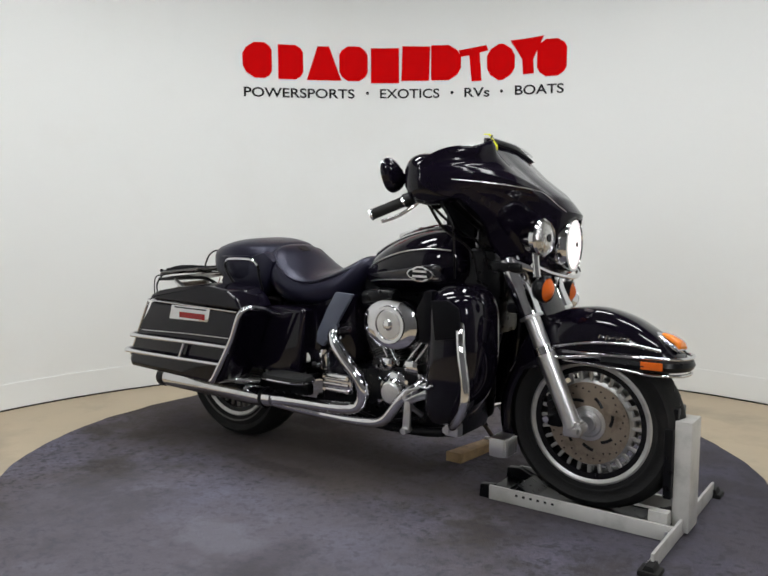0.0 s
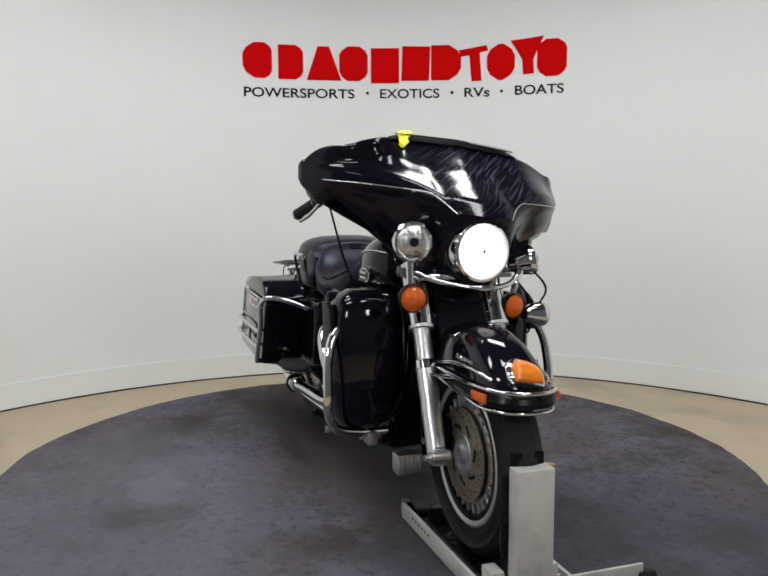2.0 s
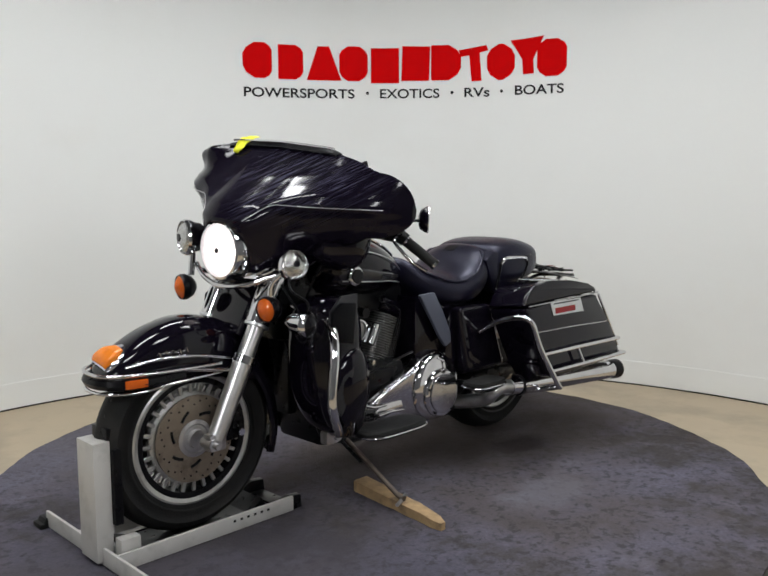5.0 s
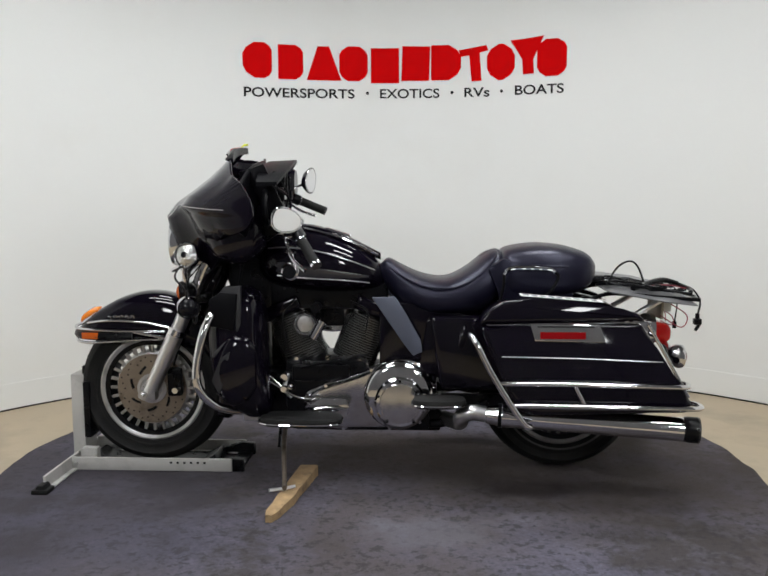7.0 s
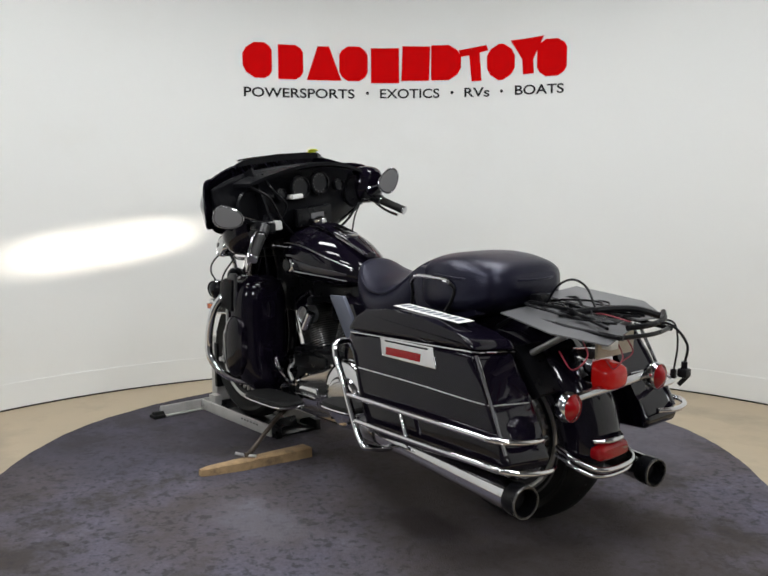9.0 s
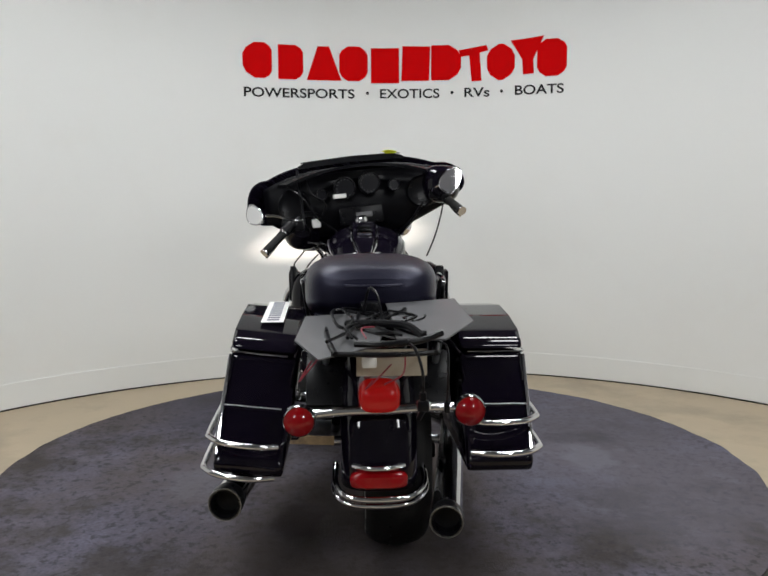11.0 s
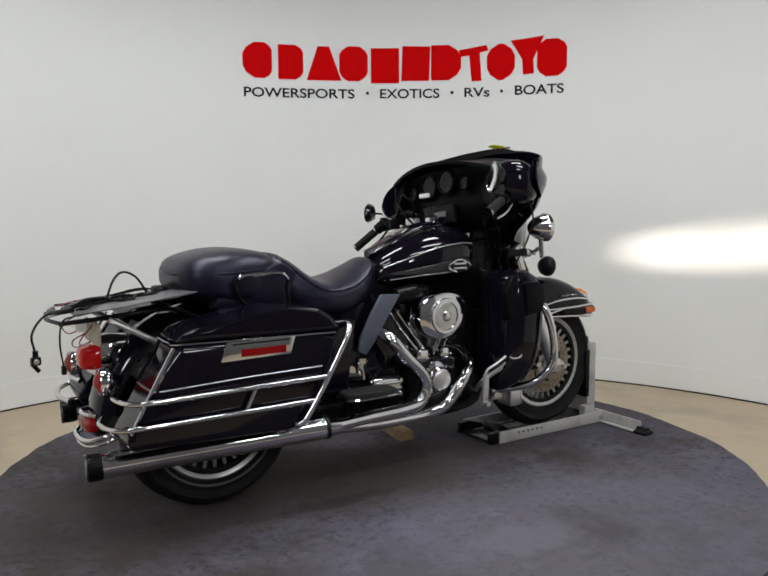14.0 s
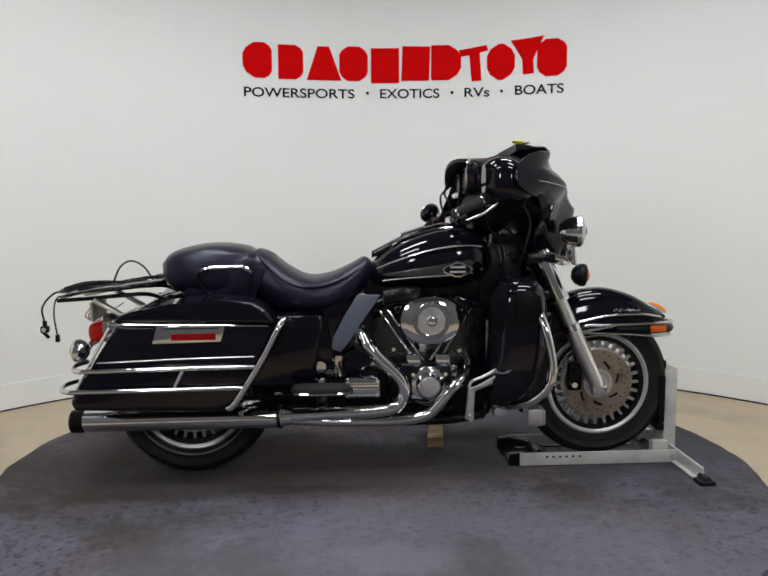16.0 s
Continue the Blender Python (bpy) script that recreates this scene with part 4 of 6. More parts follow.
mirror(0.285, 0.500, 1.035, 42, -3, [(0.30, 0.33, 1.00), (0.31, 0.40, 1.03), (0.305, 0.49, 1.035)], -10, M_BLACK, "black backed mirror")

# ---- tank
TANK = [(-0.05, 0.045, 0.752, 0.800), (0.0, 0.095, 0.742, 0.865), (0.08, 0.138, 0.732, 0.920), (0.17, 0.165, 0.730, 0.960), (0.27, 0.178, 0.735, 0.986), (0.36, 0.172, 0.745, 0.990), (0.43, 0.140, 0.765, 0.970), (0.47, 0.085, 0.80, 0.92)]
tank = part("fuel_tank", hull(TANK, 2.35, 0.01, 32), M_BLACK, bike, "gloss black teardrop tank")
part("console", hull([(-0.02, 0.022, 0.86, 0.888), (0.06, 0.042, 0.89, 0.930), (0.15, 0.052, 0.93, 0.972), (0.25, 0.055, 0.955, 1.002), (0.32, 0.050, 0.97, 1.008), (0.37, 0.03, 0.975, 1.0)], 3.2, 0.02), M_BLACK, tank, "gloss black tank console")
for side in (1, -1):
    part("console_trim", tube([(-0.01, 0.02 + side * 0.026, 0.880), (0.06, 0.02 + side * 0.046, 0.918), (0.15, 0.02 + side * 0.056, 0.955), (0.25, 0.02 + side * 0.059, 0.982), (0.33, 0.02 + side * 0.052, 0.99)], 0.006, 8), M_CHROME, tank)
    part("tank_line", tube([(0.0, 0.01 + side * 0.090, 0.825), (0.10, 0.01 + side * 0.148, 0.868), (0.22, 0.01 + side * 0.168, 0.905), (0.34, 0.01 + side * 0.168, 0.920), (0.42, 0.01 + side * 0.142, 0.915)], 0.0025, 6), M_STEEL, tank)
    part("tank_line", tube([(0.02, 0.01 + side * 0.108, 0.775), (0.12, 0.01 + side * 0.153, 0.790), (0.26, 0.01 + side * 0.178, 0.800), (0.38, 0.01 + side * 0.168, 0.81)], 0.002, 6), M_STEEL, tank)
left_badge = part("tank_badge", disc(0.036, 0.012, 32, 0.004, 0.004), M_CHROME, tank, "round chrome tank emblem", pose(0.327, 0.186, 0.826))
part("badge_field", disc(0.027, 0.003, 28, 0.001), M_DIAL, left_badge, "", pose(0.327, 0.202, 0.826))
M_GREYLINE = material("dark_grey_tank_panel", (0.030, 0.029, 0.034), 0.2, coat=0.1, vary=0.2, scale=30)
for side in (1, -1):
    rows = []
    for k in range(23):
        x = 0.02 + 0.385 * k / 22
        i = next(n for n in range(len(TANK) - 1) if TANK[n + 1][0] >= x)
        f = (x - TANK[i][0]) / (TANK[i + 1][0] - TANK[i][0])
        w, z0, z1 = (TANK[i][c] + (TANK[i + 1][c] - TANK[i][c]) * f for c in (1, 2, 3))
        zc, hz = (z0 + z1) / 2, (z1 - z0) / 2
        g = k / 22
        tip = math.sqrt(max(0, 1 - (max(0, g - 0.85) / 0.15) ** 2)) * 0.98 + 0.02
        mid, half = 0.800 + 0.028 * g, (0.004 + 0.040 * g) * tip
        rows.append([Vector((x, 0.01 + side * (w * max(0.0, 1 - abs((z - zc) / hz) ** 2.35) ** (1 / 2.35) + 0.003), z)) for z in [mid + half * (j / 3 - 1) for j in range(7)]])
    part("tank_panel", loft(rows, caps=False, around=False), M_GREYLINE, tank, "dark grey painted tank panel", solid=0.0015)
part("ignition", disc(0.032, 0.03, 28, 0.006, 0.006), M_CHROME, tank, "chrome ignition switch", pose(0.325, 0.025, 0.998, 75, 0, 0))
part("fuel_door", box(0.10, 0.21, -0.012, 0.052, 0.955, 0.975, 0.008), M_CHROME, tank, "chrome fuel door", pose(0.155, 0.02, 0.965, 0, -17, 0) @ pose(-0.155, -0.02, -0.96))
bad = [(0.252, 0.825), (0.265, 0.841), (0.290, 0.846), (0.300, 0.855), (0.330, 0.855), (0.340, 0.846), (0.365, 0.841), (0.378, 0.825), (0.365, 0.809), (0.340, 0.804), (0.330, 0.795), (0.300, 0.795), (0.290, 0.804), (0.265, 0.809)]
badge = part("tank_badge", prism(bad, -0.184, -0.172, 0.003), M_CHROME, tank, "chrome tank emblem")
part("badge_field", prism([(0.315 + (x - 0.315) * 0.86, 0.825 + (z - 0.825) * 0.8) for x, z in bad], -0.187, -0.18, 0), M_DIAL, badge)
for z, w in ((0.836, 0.03), (0.817, 0.032)):
    part("badge_bar", box(0.315 - w, 0.315 + w, -0.1885, -0.186, z - 0.004, z + 0.004, 0), M_STEEL, badge)

# ---- seats
part("rider_seat", hull([(-0.015, 0.045, 0.80, 0.842), (-0.05, 0.10, 0.74, 0.868), (-0.11, 0.150, 0.675, 0.838), (-0.19, 0.188, 0.648, 0.803), (-0.28, 0.205, 0.640, 0.792), (-0.36, 0.205, 0.64, 0.828), (-0.43, 0.195, 0.65, 0.882), (-0.485, 0.175, 0.69, 0.905), (-0.52, 0.14, 0.74, 0.885)], 2.5, 0.01, 36), M_LEATHER, bike, "black vinyl rider seat")
pillion = part("pillion_seat", hull([(-0.495, 0.14, 0.70, 0.87), (-0.52, 0.185, 0.70, 0.908), (-0.60, 0.208, 0.70, 0.925), (-0.68, 0.216, 0.705, 0.928), (-0.76, 0.208, 0.72, 0.918), (-0.83, 0.18, 0.755, 0.896), (-0.862, 0.12, 0.79, 0.865)], 3.3, 0.02, 36), M_LEATHER, bike, "black vinyl passenger seat")
part("seat_seam", tube([(-0.53, 0.19, 0.86), (-0.62, 0.228, 0.855), (-0.72, 0.236, 0.85), (-0.79, 0.19, 0.848), (-0.866, 0.09, 0.845), (-0.87, -0.05, 0.845), (-0.80, -0.15, 0.848), (-0.72, -0.196, 0.85), (-0.62, -0.19, 0.855), (-0.53, -0.155, 0.86)], 0.004, 6), M_LEATHER, pillion)
for side in (1, -1):
    y = 0.01 + side * 0.222
    part("seat_rail", tube([(-0.50, y * 1.03, 0.822), (-0.522, y * 1.05, 0.842), (-0.57, y * 1.05, 0.846), (-0.67, y * 1.05, 0.842), (-0.690, y * 1.04, 0.830)], 0.0075, 8), M_CHROME, pillion, "chrome grab rail")
    part("rail_leg", tube([(-0.690, y * 1.04, 0.832), (-0.705, y * 1.02, 0.81), (-0.68, y, 0.76), (-0.64, y * 0.98, 0.72)], 0.0065, 8), M_SATIN, pillion)
    part("rail_leg", tube([(-0.50, y * 1.03, 0.824), (-0.50, y * 1.0, 0.78), (-0.485, y * 0.98, 0.71)], 0.0065, 8), M_SATIN, pillion)
    part("seat_skirt", prism([(-0.50, 0.69), (-0.44, 0.84), (-0.50, 0.88), (-0.72, 0.82), (-0.78, 0.73), (-0.62, 0.68)], side * 0.165 + 0.01 - 0.03, side * 0.165 + 0.01 + 0.03, 0.02), M_LEATHER, pillion)
part("seat_emblem", box(-0.02, 0.02, -0.028, 0.028, 0, 0.0015, 0.0), M_SATIN, bike, "small seat emblem", pose(-0.435, 0.01, 0.886, 0, 30, 0))

for side in (1, -1):
    part("seat_piping", tube([(-0.06, 0.01 + side * 0.095, 0.835), (-0.13, 0.01 + side * 0.150, 0.795), (-0.22, 0.01 + side * 0.182, 0.765), (-0.32, 0.01 + side * 0.192, 0.765), (-0.40, 0.01 + side * 0.185, 0.805), (-0.465, 0.01 + side * 0.150, 0.868), (-0.492, 0.01 + side * 0.06, 0.898)], 0.005, 6), M_LEATHER, bike, "seat piping")

# ---- frame, side covers, engine
part("frame_cover", prism([(-0.02, 0.72), (-0.15, 0.68), (-0.45, 0.66), (-0.50, 0.55), (-0.42, 0.40), (-0.10, 0.37), (-0.02, 0.45)], -0.15, 0.17, 0.02), M_BLACK, bike, "black side cover")
for side in (1, -1):
    y = 0.01 + side * 0.165
    part("side_cover", prism([(-0.21, 0.64), (-0.44, 0.64), (-0.47, 0.60), (-0.40, 0.42), (-0.17, 0.42)], y - 0.02, y + 0.02, 0.012), M_BLACK, bike, "gloss black side cover")
    part("cover_edge", tube([(-0.24, y + side * 0.022, 0.615), (-0.42, y + side * 0.022, 0.60), (-0.435, y + side * 0.022, 0.58), (-0.37, y + side * 0.022, 0.43)], 0.004, 6), M_STEEL, bike)
    part("heat_shield", prism([(-0.19, 0.515), (-0.155, 0.50), (-0.12, 0.545), (0.005, 0.728), (-0.085, 0.732), (-0.13, 0.66), (-0.185, 0.56)], side * 0.20 + 0.01 - 0.008, side * 0.20 + 0.01 + 0.008, 0.005), M_GREY, bike, "grey heat shield")
    part("frame_tube", tube([(0.60, side * 0.03, 0.80), (0.50, side * 0.06, 0.50), (0.46, side * 0.12, 0.30), (0.40, side * 0.15, 0.22), (0.10, side * 0.15, 0.20), (-0.30, side * 0.15, 0.22), (-0.45, side * 0.14, 0.30)], 0.019, 10), M_SATIN, bike)
part("frame_backbone", join(box(-0.05, 0.52, -0.055, 0.07, 0.66, 0.80, 0.02), box(0.42, 0.60, -0.075, 0.085, 0.60, 0.92, 0.03), box(0.38, 0.45, -0.10, -0.02, 0.34, 0.66, 0.02)), M_SATIN, bike, "black frame backbone")
for side in (1, -1):
    part("bag_front_panel", prism([(-0.22, 0.655), (-0.43, 0.655), (-0.54, 0.37), (-0.26, 0.37)], side * 0.205 - 0.035, side * 0.205 + 0.035, 0.02, 3), M_BLACK, bike, "gloss black panel before the bag")
part("oil_pan", join(box(0.30, 0.45, -0.13, 0.13, 0.19, 0.41, 0.025), box(-0.27, 0.34, -0.12, 0.15, 0.175, 0.27, 0.025), box(-0.22, 0.12, 0.14, 0.20, 0.195, 0.26, 0.02)), M_SATIN, bike, "black oil pan")
part("crankcase", join(box(0.03, 0.36, -0.12, 0.16, 0.25, 0.47, 0.03), box(-0.22, 0.05, -0.14, 0.14, 0.23, 0.42, 0.03), box(0.05, 0.30, -0.185, -0.1, 0.28, 0.44, 0.03)), M_SATIN, bike, "black crankcase")
part("gearbox_cover", box(-0.145, 0.005, -0.215, -0.13, 0.315, 0.40, 0.02, 3), M_CHROME, bike, "chrome gearbox cover")
part("gearbox_bolt", bar((-0.20, -0.20, 0.415), (-0.20, -0.13, 0.415), 0.018), M_CHROME, bike)
for z in (0.330, 0.354, 0.378):
    part("gearbox_rib", box(-0.135, -0.005, -0.222, -0.212, z - 0.007, z + 0.007, 0.003), M_CHROME, bike)
cam_cover = part("cam_cover", disc(0.054, 0.03, 40, 0.008, 0.003), M_CHROME, bike, "round chrome timer cover", pose(0.20, -0.185, 0.357, 0, 0, 180))
part("cover_face", disc(0.040, 0.008, 36, 0.003, 0.002), M_STEEL, cam_cover, "", pose(0.20, -0.217, 0.357, 0, 0, 180))
part("cover_nose", hull([(0.13, 0.02, 0.29, 0.42), (0.2, 0.030, 0.265, 0.44), (0.27, 0.02, 0.30, 0.42)], 2.8, -0.165), M_COVER, bike)
for x, z in ((0.14, 0.455), (0.26, 0.455), (0.12, 0.42), (0.29, 0.41)):
    part("lifter_block", box(x - 0.03, x + 0.03, -0.165, -0.10, z - 0.025, z + 0.025, 0.01), M_CHROME, bike)
for tilt, x in ((22, 0.285), (-22, 0.105)):
    cyl = part("cylinder", lathe([(0, 0), (0.055, 0), (0.055, 0.24), (0, 0.24)], 24, False), M_SATIN, bike, "black finned cylinder", pose(x, 0.0, 0.43, 0, tilt, 0) @ pose(0, 0, 0, 90, 0, 0))
    for k in range(20):
        z = 0.022 + 0.0100 * k
        f = loft([[(a, b, z + dz) for a, b in oval(0, 0, 0.092 - (0.012 if k > 15 else 0), 0.102, 20, 3)] for dz in (0.0, 0.0042)])
        part("fin", f, M_FIN, cyl, "", pose(x, 0.0, 0.43, 0, tilt, 0))
    part("rocker_box", box(-0.075, 0.075, -0.085, 0.085, 0.225, 0.285, 0.018, 3), M_BLACK, cyl, "black rocker box", pose(x, 0.0, 0.43, 0, tilt, 0))
    for dx in (-0.018, 0.018):
        part("pushrod_tube", bar((0.2 + (x - 0.2) * 0.35 + dx, -0.135, 0.45), (x + math.sin(radians(tilt)) * 0.22 + dx, -0.10, 0.655), 0.0075), M_CHROME, cyl)
air = part("air_cleaner", loft([[(x, y, z) for x, z in oval(0.205, 0.628, 0.128 * f, 0.099 * f, 40, 2.2)] for f, y in ((0.90, -0.14), (1.0, -0.16), (1.0, -0.205), (0.95, -0.222), (0.80, -0.230), (0.66, -0.233), (0.3, -0.235))]), M_CHROME, bike, "oval chrome air cleaner cover")
air_m = pose(0.205, -0.232, 0.628, 0, 0, 180)
part("cover_ring", lathe([(0.058, 0.0), (0.075, 0.0), (0.072, 0.008), (0.060, 0.008)], 40), M_CHROME, air, "", air_m)
part("cover_disc", disc(0.054, 0.006, 36, 0.002, 0.002), M_STEEL, air, "", air_m)
part("cover_boss", disc(0.022, 0.014, 24, 0.004, 0.002), M_CHROME, air, "", air_m)
part("intake", box(0.13, 0.26, -0.15, 0.02, 0.58, 0.68, 0.02), M_SATIN, bike)
part("cable_box", hull([(0.02, 0.03, 0.68, 0.74), (0.1, 0.045, 0.69, 0.755), (0.17, 0.03, 0.70, 0.75)], 3, -0.13), M_SATIN, bike, "black coil cover")
# left side of the engine
horn = part("horn_cover", disc(0.038, 0.05, 30, 0.006, 0.002), M_STEEL, bike, "round horn", pose(0.277, 0.10, 0.612))
part("horn_ring", lathe([(0.036, 0.05), (0.044, 0.05), (0.043, 0.058), (0.037, 0.058)], 30), M_CHROME, horn, "", pose(0.277, 0.10, 0.612))
part("horn_bracket", bar((0.235, 0.09, 0.675), (0.235, 0.15, 0.675), 0.020, 18), M_SATIN, horn)
part("coil_can", bar((0.205, 0.165, 0.628), (0.243, 0.17, 0.560), 0.021), M_COVER, bike, "small tilted metal can")
prim = [(p.x, p.y) for p in spline([Vector(q) for q in ((0.276, 0.335, 0), (0.225, 0.366, 0), (0.054, 0.423, 0), (-0.042, 0.468, 0), (-0.115, 0.482, 0), (-0.185, 0.465, 0), (-0.222, 0.405, 0),
                                    (-0.226, 0.330, 0), (-0.205, 0.250, 0), (-0.150, 0.205, 0), (0.0, 0.197, 0), (0.154, 0.197, 0), (0.240, 0.213, 0), (0.277, 0.262, 0))], 5, True)]


def primary_ring(f, y):
    return [(0.02 + (x - 0.02) * f, y, 0.325 + (z - 0.325) * f) for x, z in prim]


primary = part("primary_cover", loft([primary_ring(0.98, 0.13), primary_ring(1.0, 0.145), primary_ring(1.0, 0.180), primary_ring(0.985, 0.192), primary_ring(0.93, 0.196), primary_ring(0.90, 0.206), primary_ring(0.86, 0.210)]), M_COVER, bike, "chrome primary cover")
part("clutch_dome", lathe([(0.0, 0.0), (0.138, 0.0), (0.138, 0.012), (0.130, 0.026), (0.112, 0.034), (0.0, 0.034)], 56, False), M_CHROME, primary, "round chrome dome", pose(-0.098, 0.196, 0.340))
part("derby_cover", disc(0.100, 0.022, 48, 0.008, 0.004), M_CHROME, primary, "round chrome clutch cover", pose(-0.105, 0.226, 0.318))
part("derby_face", disc(0.080, 0.005, 44, 0.002, 0.002), M_COVER, primary, "", pose(-0.105, 0.250, 0.318))
for k in range(5):
    a = radians(90 + 72 * k)
    part("cover_bolt", bar((-0.105 + 0.089 * math.cos(a), 0.240, 0.318 + 0.089 * math.sin(a)), (-0.105 + 0.089 * math.cos(a), 0.255, 0.318 + 0.089 * math.sin(a)), 0.006, 8), M_SATIN, primary)
for k in range(0, len(prim), 6):
    x, z = 0.02 + (prim[k][0] - 0.02) * 0.955, 0.325 + (prim[k][1] - 0.325) * 0.955
    part("cover_bolt", bar((x, 0.188, z), (x, 0.204, z), 0.0065, 8), M_CHROME, primary)
part("chain_hatch", prism([(0.245, 0.245), (0.255, 0.300), (0.215, 0.325), (0.110, 0.325), (0.095, 0.290), (0.110, 0.250)], 0.206, 0.216, 0.006), M_CHROME, primary, "raised inspection hatch")
part("hatch_ridge", tube([(0.235, 0.217, 0.285), (0.17, 0.219, 0.290), (0.105, 0.217, 0.285)], 0.006), M_CHROME, primary)
part("starter_cover", prism([(-0.02, 0.470), (-0.055, 0.540), (-0.095, 0.520), (-0.09, 0.470)], 0.13, 0.165, 0.008), M_CHROME, bike, "chrome starter cover")
part("rocker_brace", tube([(0.33, 0.125, 0.455), (0.19, 0.13, 0.462), (0.03, 0.125, 0.445)], 0.006), M_STEEL, bike)
for x, z in ((0.315, 0.47), (0.19, 0.475), (0.06, 0.46), (0.345, 0.43)):
    part("engine_bolt", bar((x, 0.12, z), (x, 0.145, z), 0.009, 6), M_CHROME, bike)
part("cam_chest_left", box(0.10, 0.33, 0.150, 0.172, 0.385, 0.450, 0.012), M_SATIN, bike)
for x, z, r in ((0.36, 0.40, 0.016), (0.335, 0.365, 0.011), (-0.235, 0.44, 0.012), (-0.255, 0.40, 0.010), (-0.20, 0.505, 0.011)):
    part("engine_fitting", bar((x, 0.13, z), (x, 0.185, z), r, 10), M_CHROME, bike)
part("breather_tube", tube([(0.345, 0.15, 0.41), (0.36, 0.175, 0.36), (0.33, 0.18, 0.32)], 0.008), M_STEEL, bike)
part("shift_linkage", tube([(0.455, 0.20, 0.445), (0.40, 0.215, 0.405), (0.35, 0.225, 0.365)], 0.005), M_CHROME, bike, "thin chrome shift linkage")
part("linkage_joint", bar((0.352, 0.215, 0.367), (0.352, 0.240, 0.367), 0.012, 10), M_CHROME, bike)
part("shift_rod", tube([(0.42, 0.22, 0.40), (0.30, 0.23, 0.335), (0.22, 0.24, 0.33)], 0.006), M_CHROME, bike)

# ---- hoses, wires and small fittings
random.seed(9)
for pts, rad in (([(0.40, -0.26, 1.09), (0.43, -0.20, 1.00), (0.50, -0.13, 0.92), (0.52, -0.10, 0.80)], 0.006),
                 ([(0.42, -0.30, 1.10), (0.47, -0.22, 1.02), (0.55, -0.16, 0.95), (0.58, -0.13, 0.85)], 0.005),
                 ([(0.36, 0.25, 1.03), (0.44, 0.20, 0.98), (0.52, 0.15, 0.92), (0.54, 0.11, 0.80)], 0.006),
                 ([(0.33, 0.29, 1.00), (0.42, 0.26, 0.94), (0.50, 0.20, 0.88), (0.55, 0.15, 0.72)], 0.005),
                 ([(0.45, 0.05, 1.0), (0.52, 0.02, 0.97), (0.55, -0.05, 0.93)], 0.008),
                 ([(0.66, -0.09, 0.84), (0.72, -0.10, 0.74), (0.77, -0.115, 0.60), (0.83, -0.10, 0.43)], 0.0045),
                 ([(0.66, 0.12, 0.84), (0.72, 0.115, 0.74), (0.77, 0.12, 0.60), (0.83, 0.105, 0.43)], 0.0045),
                 ([(0.10, -0.10, 0.70), (0.03, -0.13, 0.66), (0.02, -0.14, 0.58)], 0.004),
                 ([(0.30, -0.08, 0.70), (0.36, -0.12, 0.66), (0.36, -0.13, 0.58)], 0.004),
                 ([(0.10, 0.10, 0.70), (0.03, 0.13, 0.66), (0.04, 0.12, 0.56)], 0.004),
                 ([(0.32, 0.10, 0.70), (0.37, 0.13, 0.64), (0.36, 0.12, 0.52)], 0.004),
                 ([(0.38, -0.10, 0.30), (0.30, -0.20, 0.27), (0.15, -0.20, 0.24), (-0.05, -0.18, 0.26)], 0.007),
                 ([(-0.10, -0.17, 0.50), (-0.16, -0.19, 0.46), (-0.14, -0.20, 0.41)], 0.006),
                 ([(0.02, 0.19, 0.50), (0.10, 0.20, 0.49), (0.25, 0.18, 0.45), (0.36, 0.15, 0.42)], 0.005)):
    part("hose", tube(pts, rad, 7), M_SATIN, bike, "black hose")
for x, y, z in ((0.135, -0.196, 0.315), (0.265, -0.196, 0.315), (0.135, -0.196, 0.405), (0.265, -0.196, 0.405), (-0.13, -0.216, 0.33), (-0.01, -0.216, 0.33), (-0.13, -0.216, 0.385), (-0.01, -0.216, 0.385),
                (-0.17, -0.185, 0.46), (-0.24, -0.185, 0.45), (0.06, -0.15, 0.50), (0.33, -0.14, 0.49), (-0.09, -0.16, 0.54)):
    part("engine_bolt", bar((x, y + 0.012, z), (x, y - 0.007, z), 0.0085, 6), M_CHROME, bike)
part("oil_filler", join(bar((-0.165, -0.17, 0.40), (-0.165, -0.17, 0.465), 0.02, 16), bar((-0.165, -0.17, 0.465), (-0.165, -0.17, 0.485), 0.026, 16)), M_CHROME, bike, "chrome oil filler cap")
part("solenoid_cover", join(bar((-0.235, -0.21, 0.445), (-0.235, -0.15, 0.445), 0.022, 18)), M_CHROME, bike)
part("oil_filter", bar((0.36, -0.02, 0.31), (0.44, -0.02, 0.29), 0.037, 24), M_CHROME, bike, "chrome oil filter")
part("swingarm", join(box(-0.80, -0.25, 0.085, 0.125, 0.27, 0.325, 0.012), box(-0.80, -0.25, -0.185, -0.145, 0.27, 0.325, 0.012)), M_SATIN, bike, "black swingarm")
part("drive_pulley", lathe([(0.0, 0.068), (0.10, 0.068), (0.115, 0.072), (0.115, 0.092), (0.0, 0.092)], 40, False), M_SATIN, bike, "", pose(-0.755, -0.04, 0.322))
part("rear_axle", bar((-0.755, -0.20, 0.322), (-0.755, 0.145, 0.322), 0.016, 12), M_CHROME, bike)

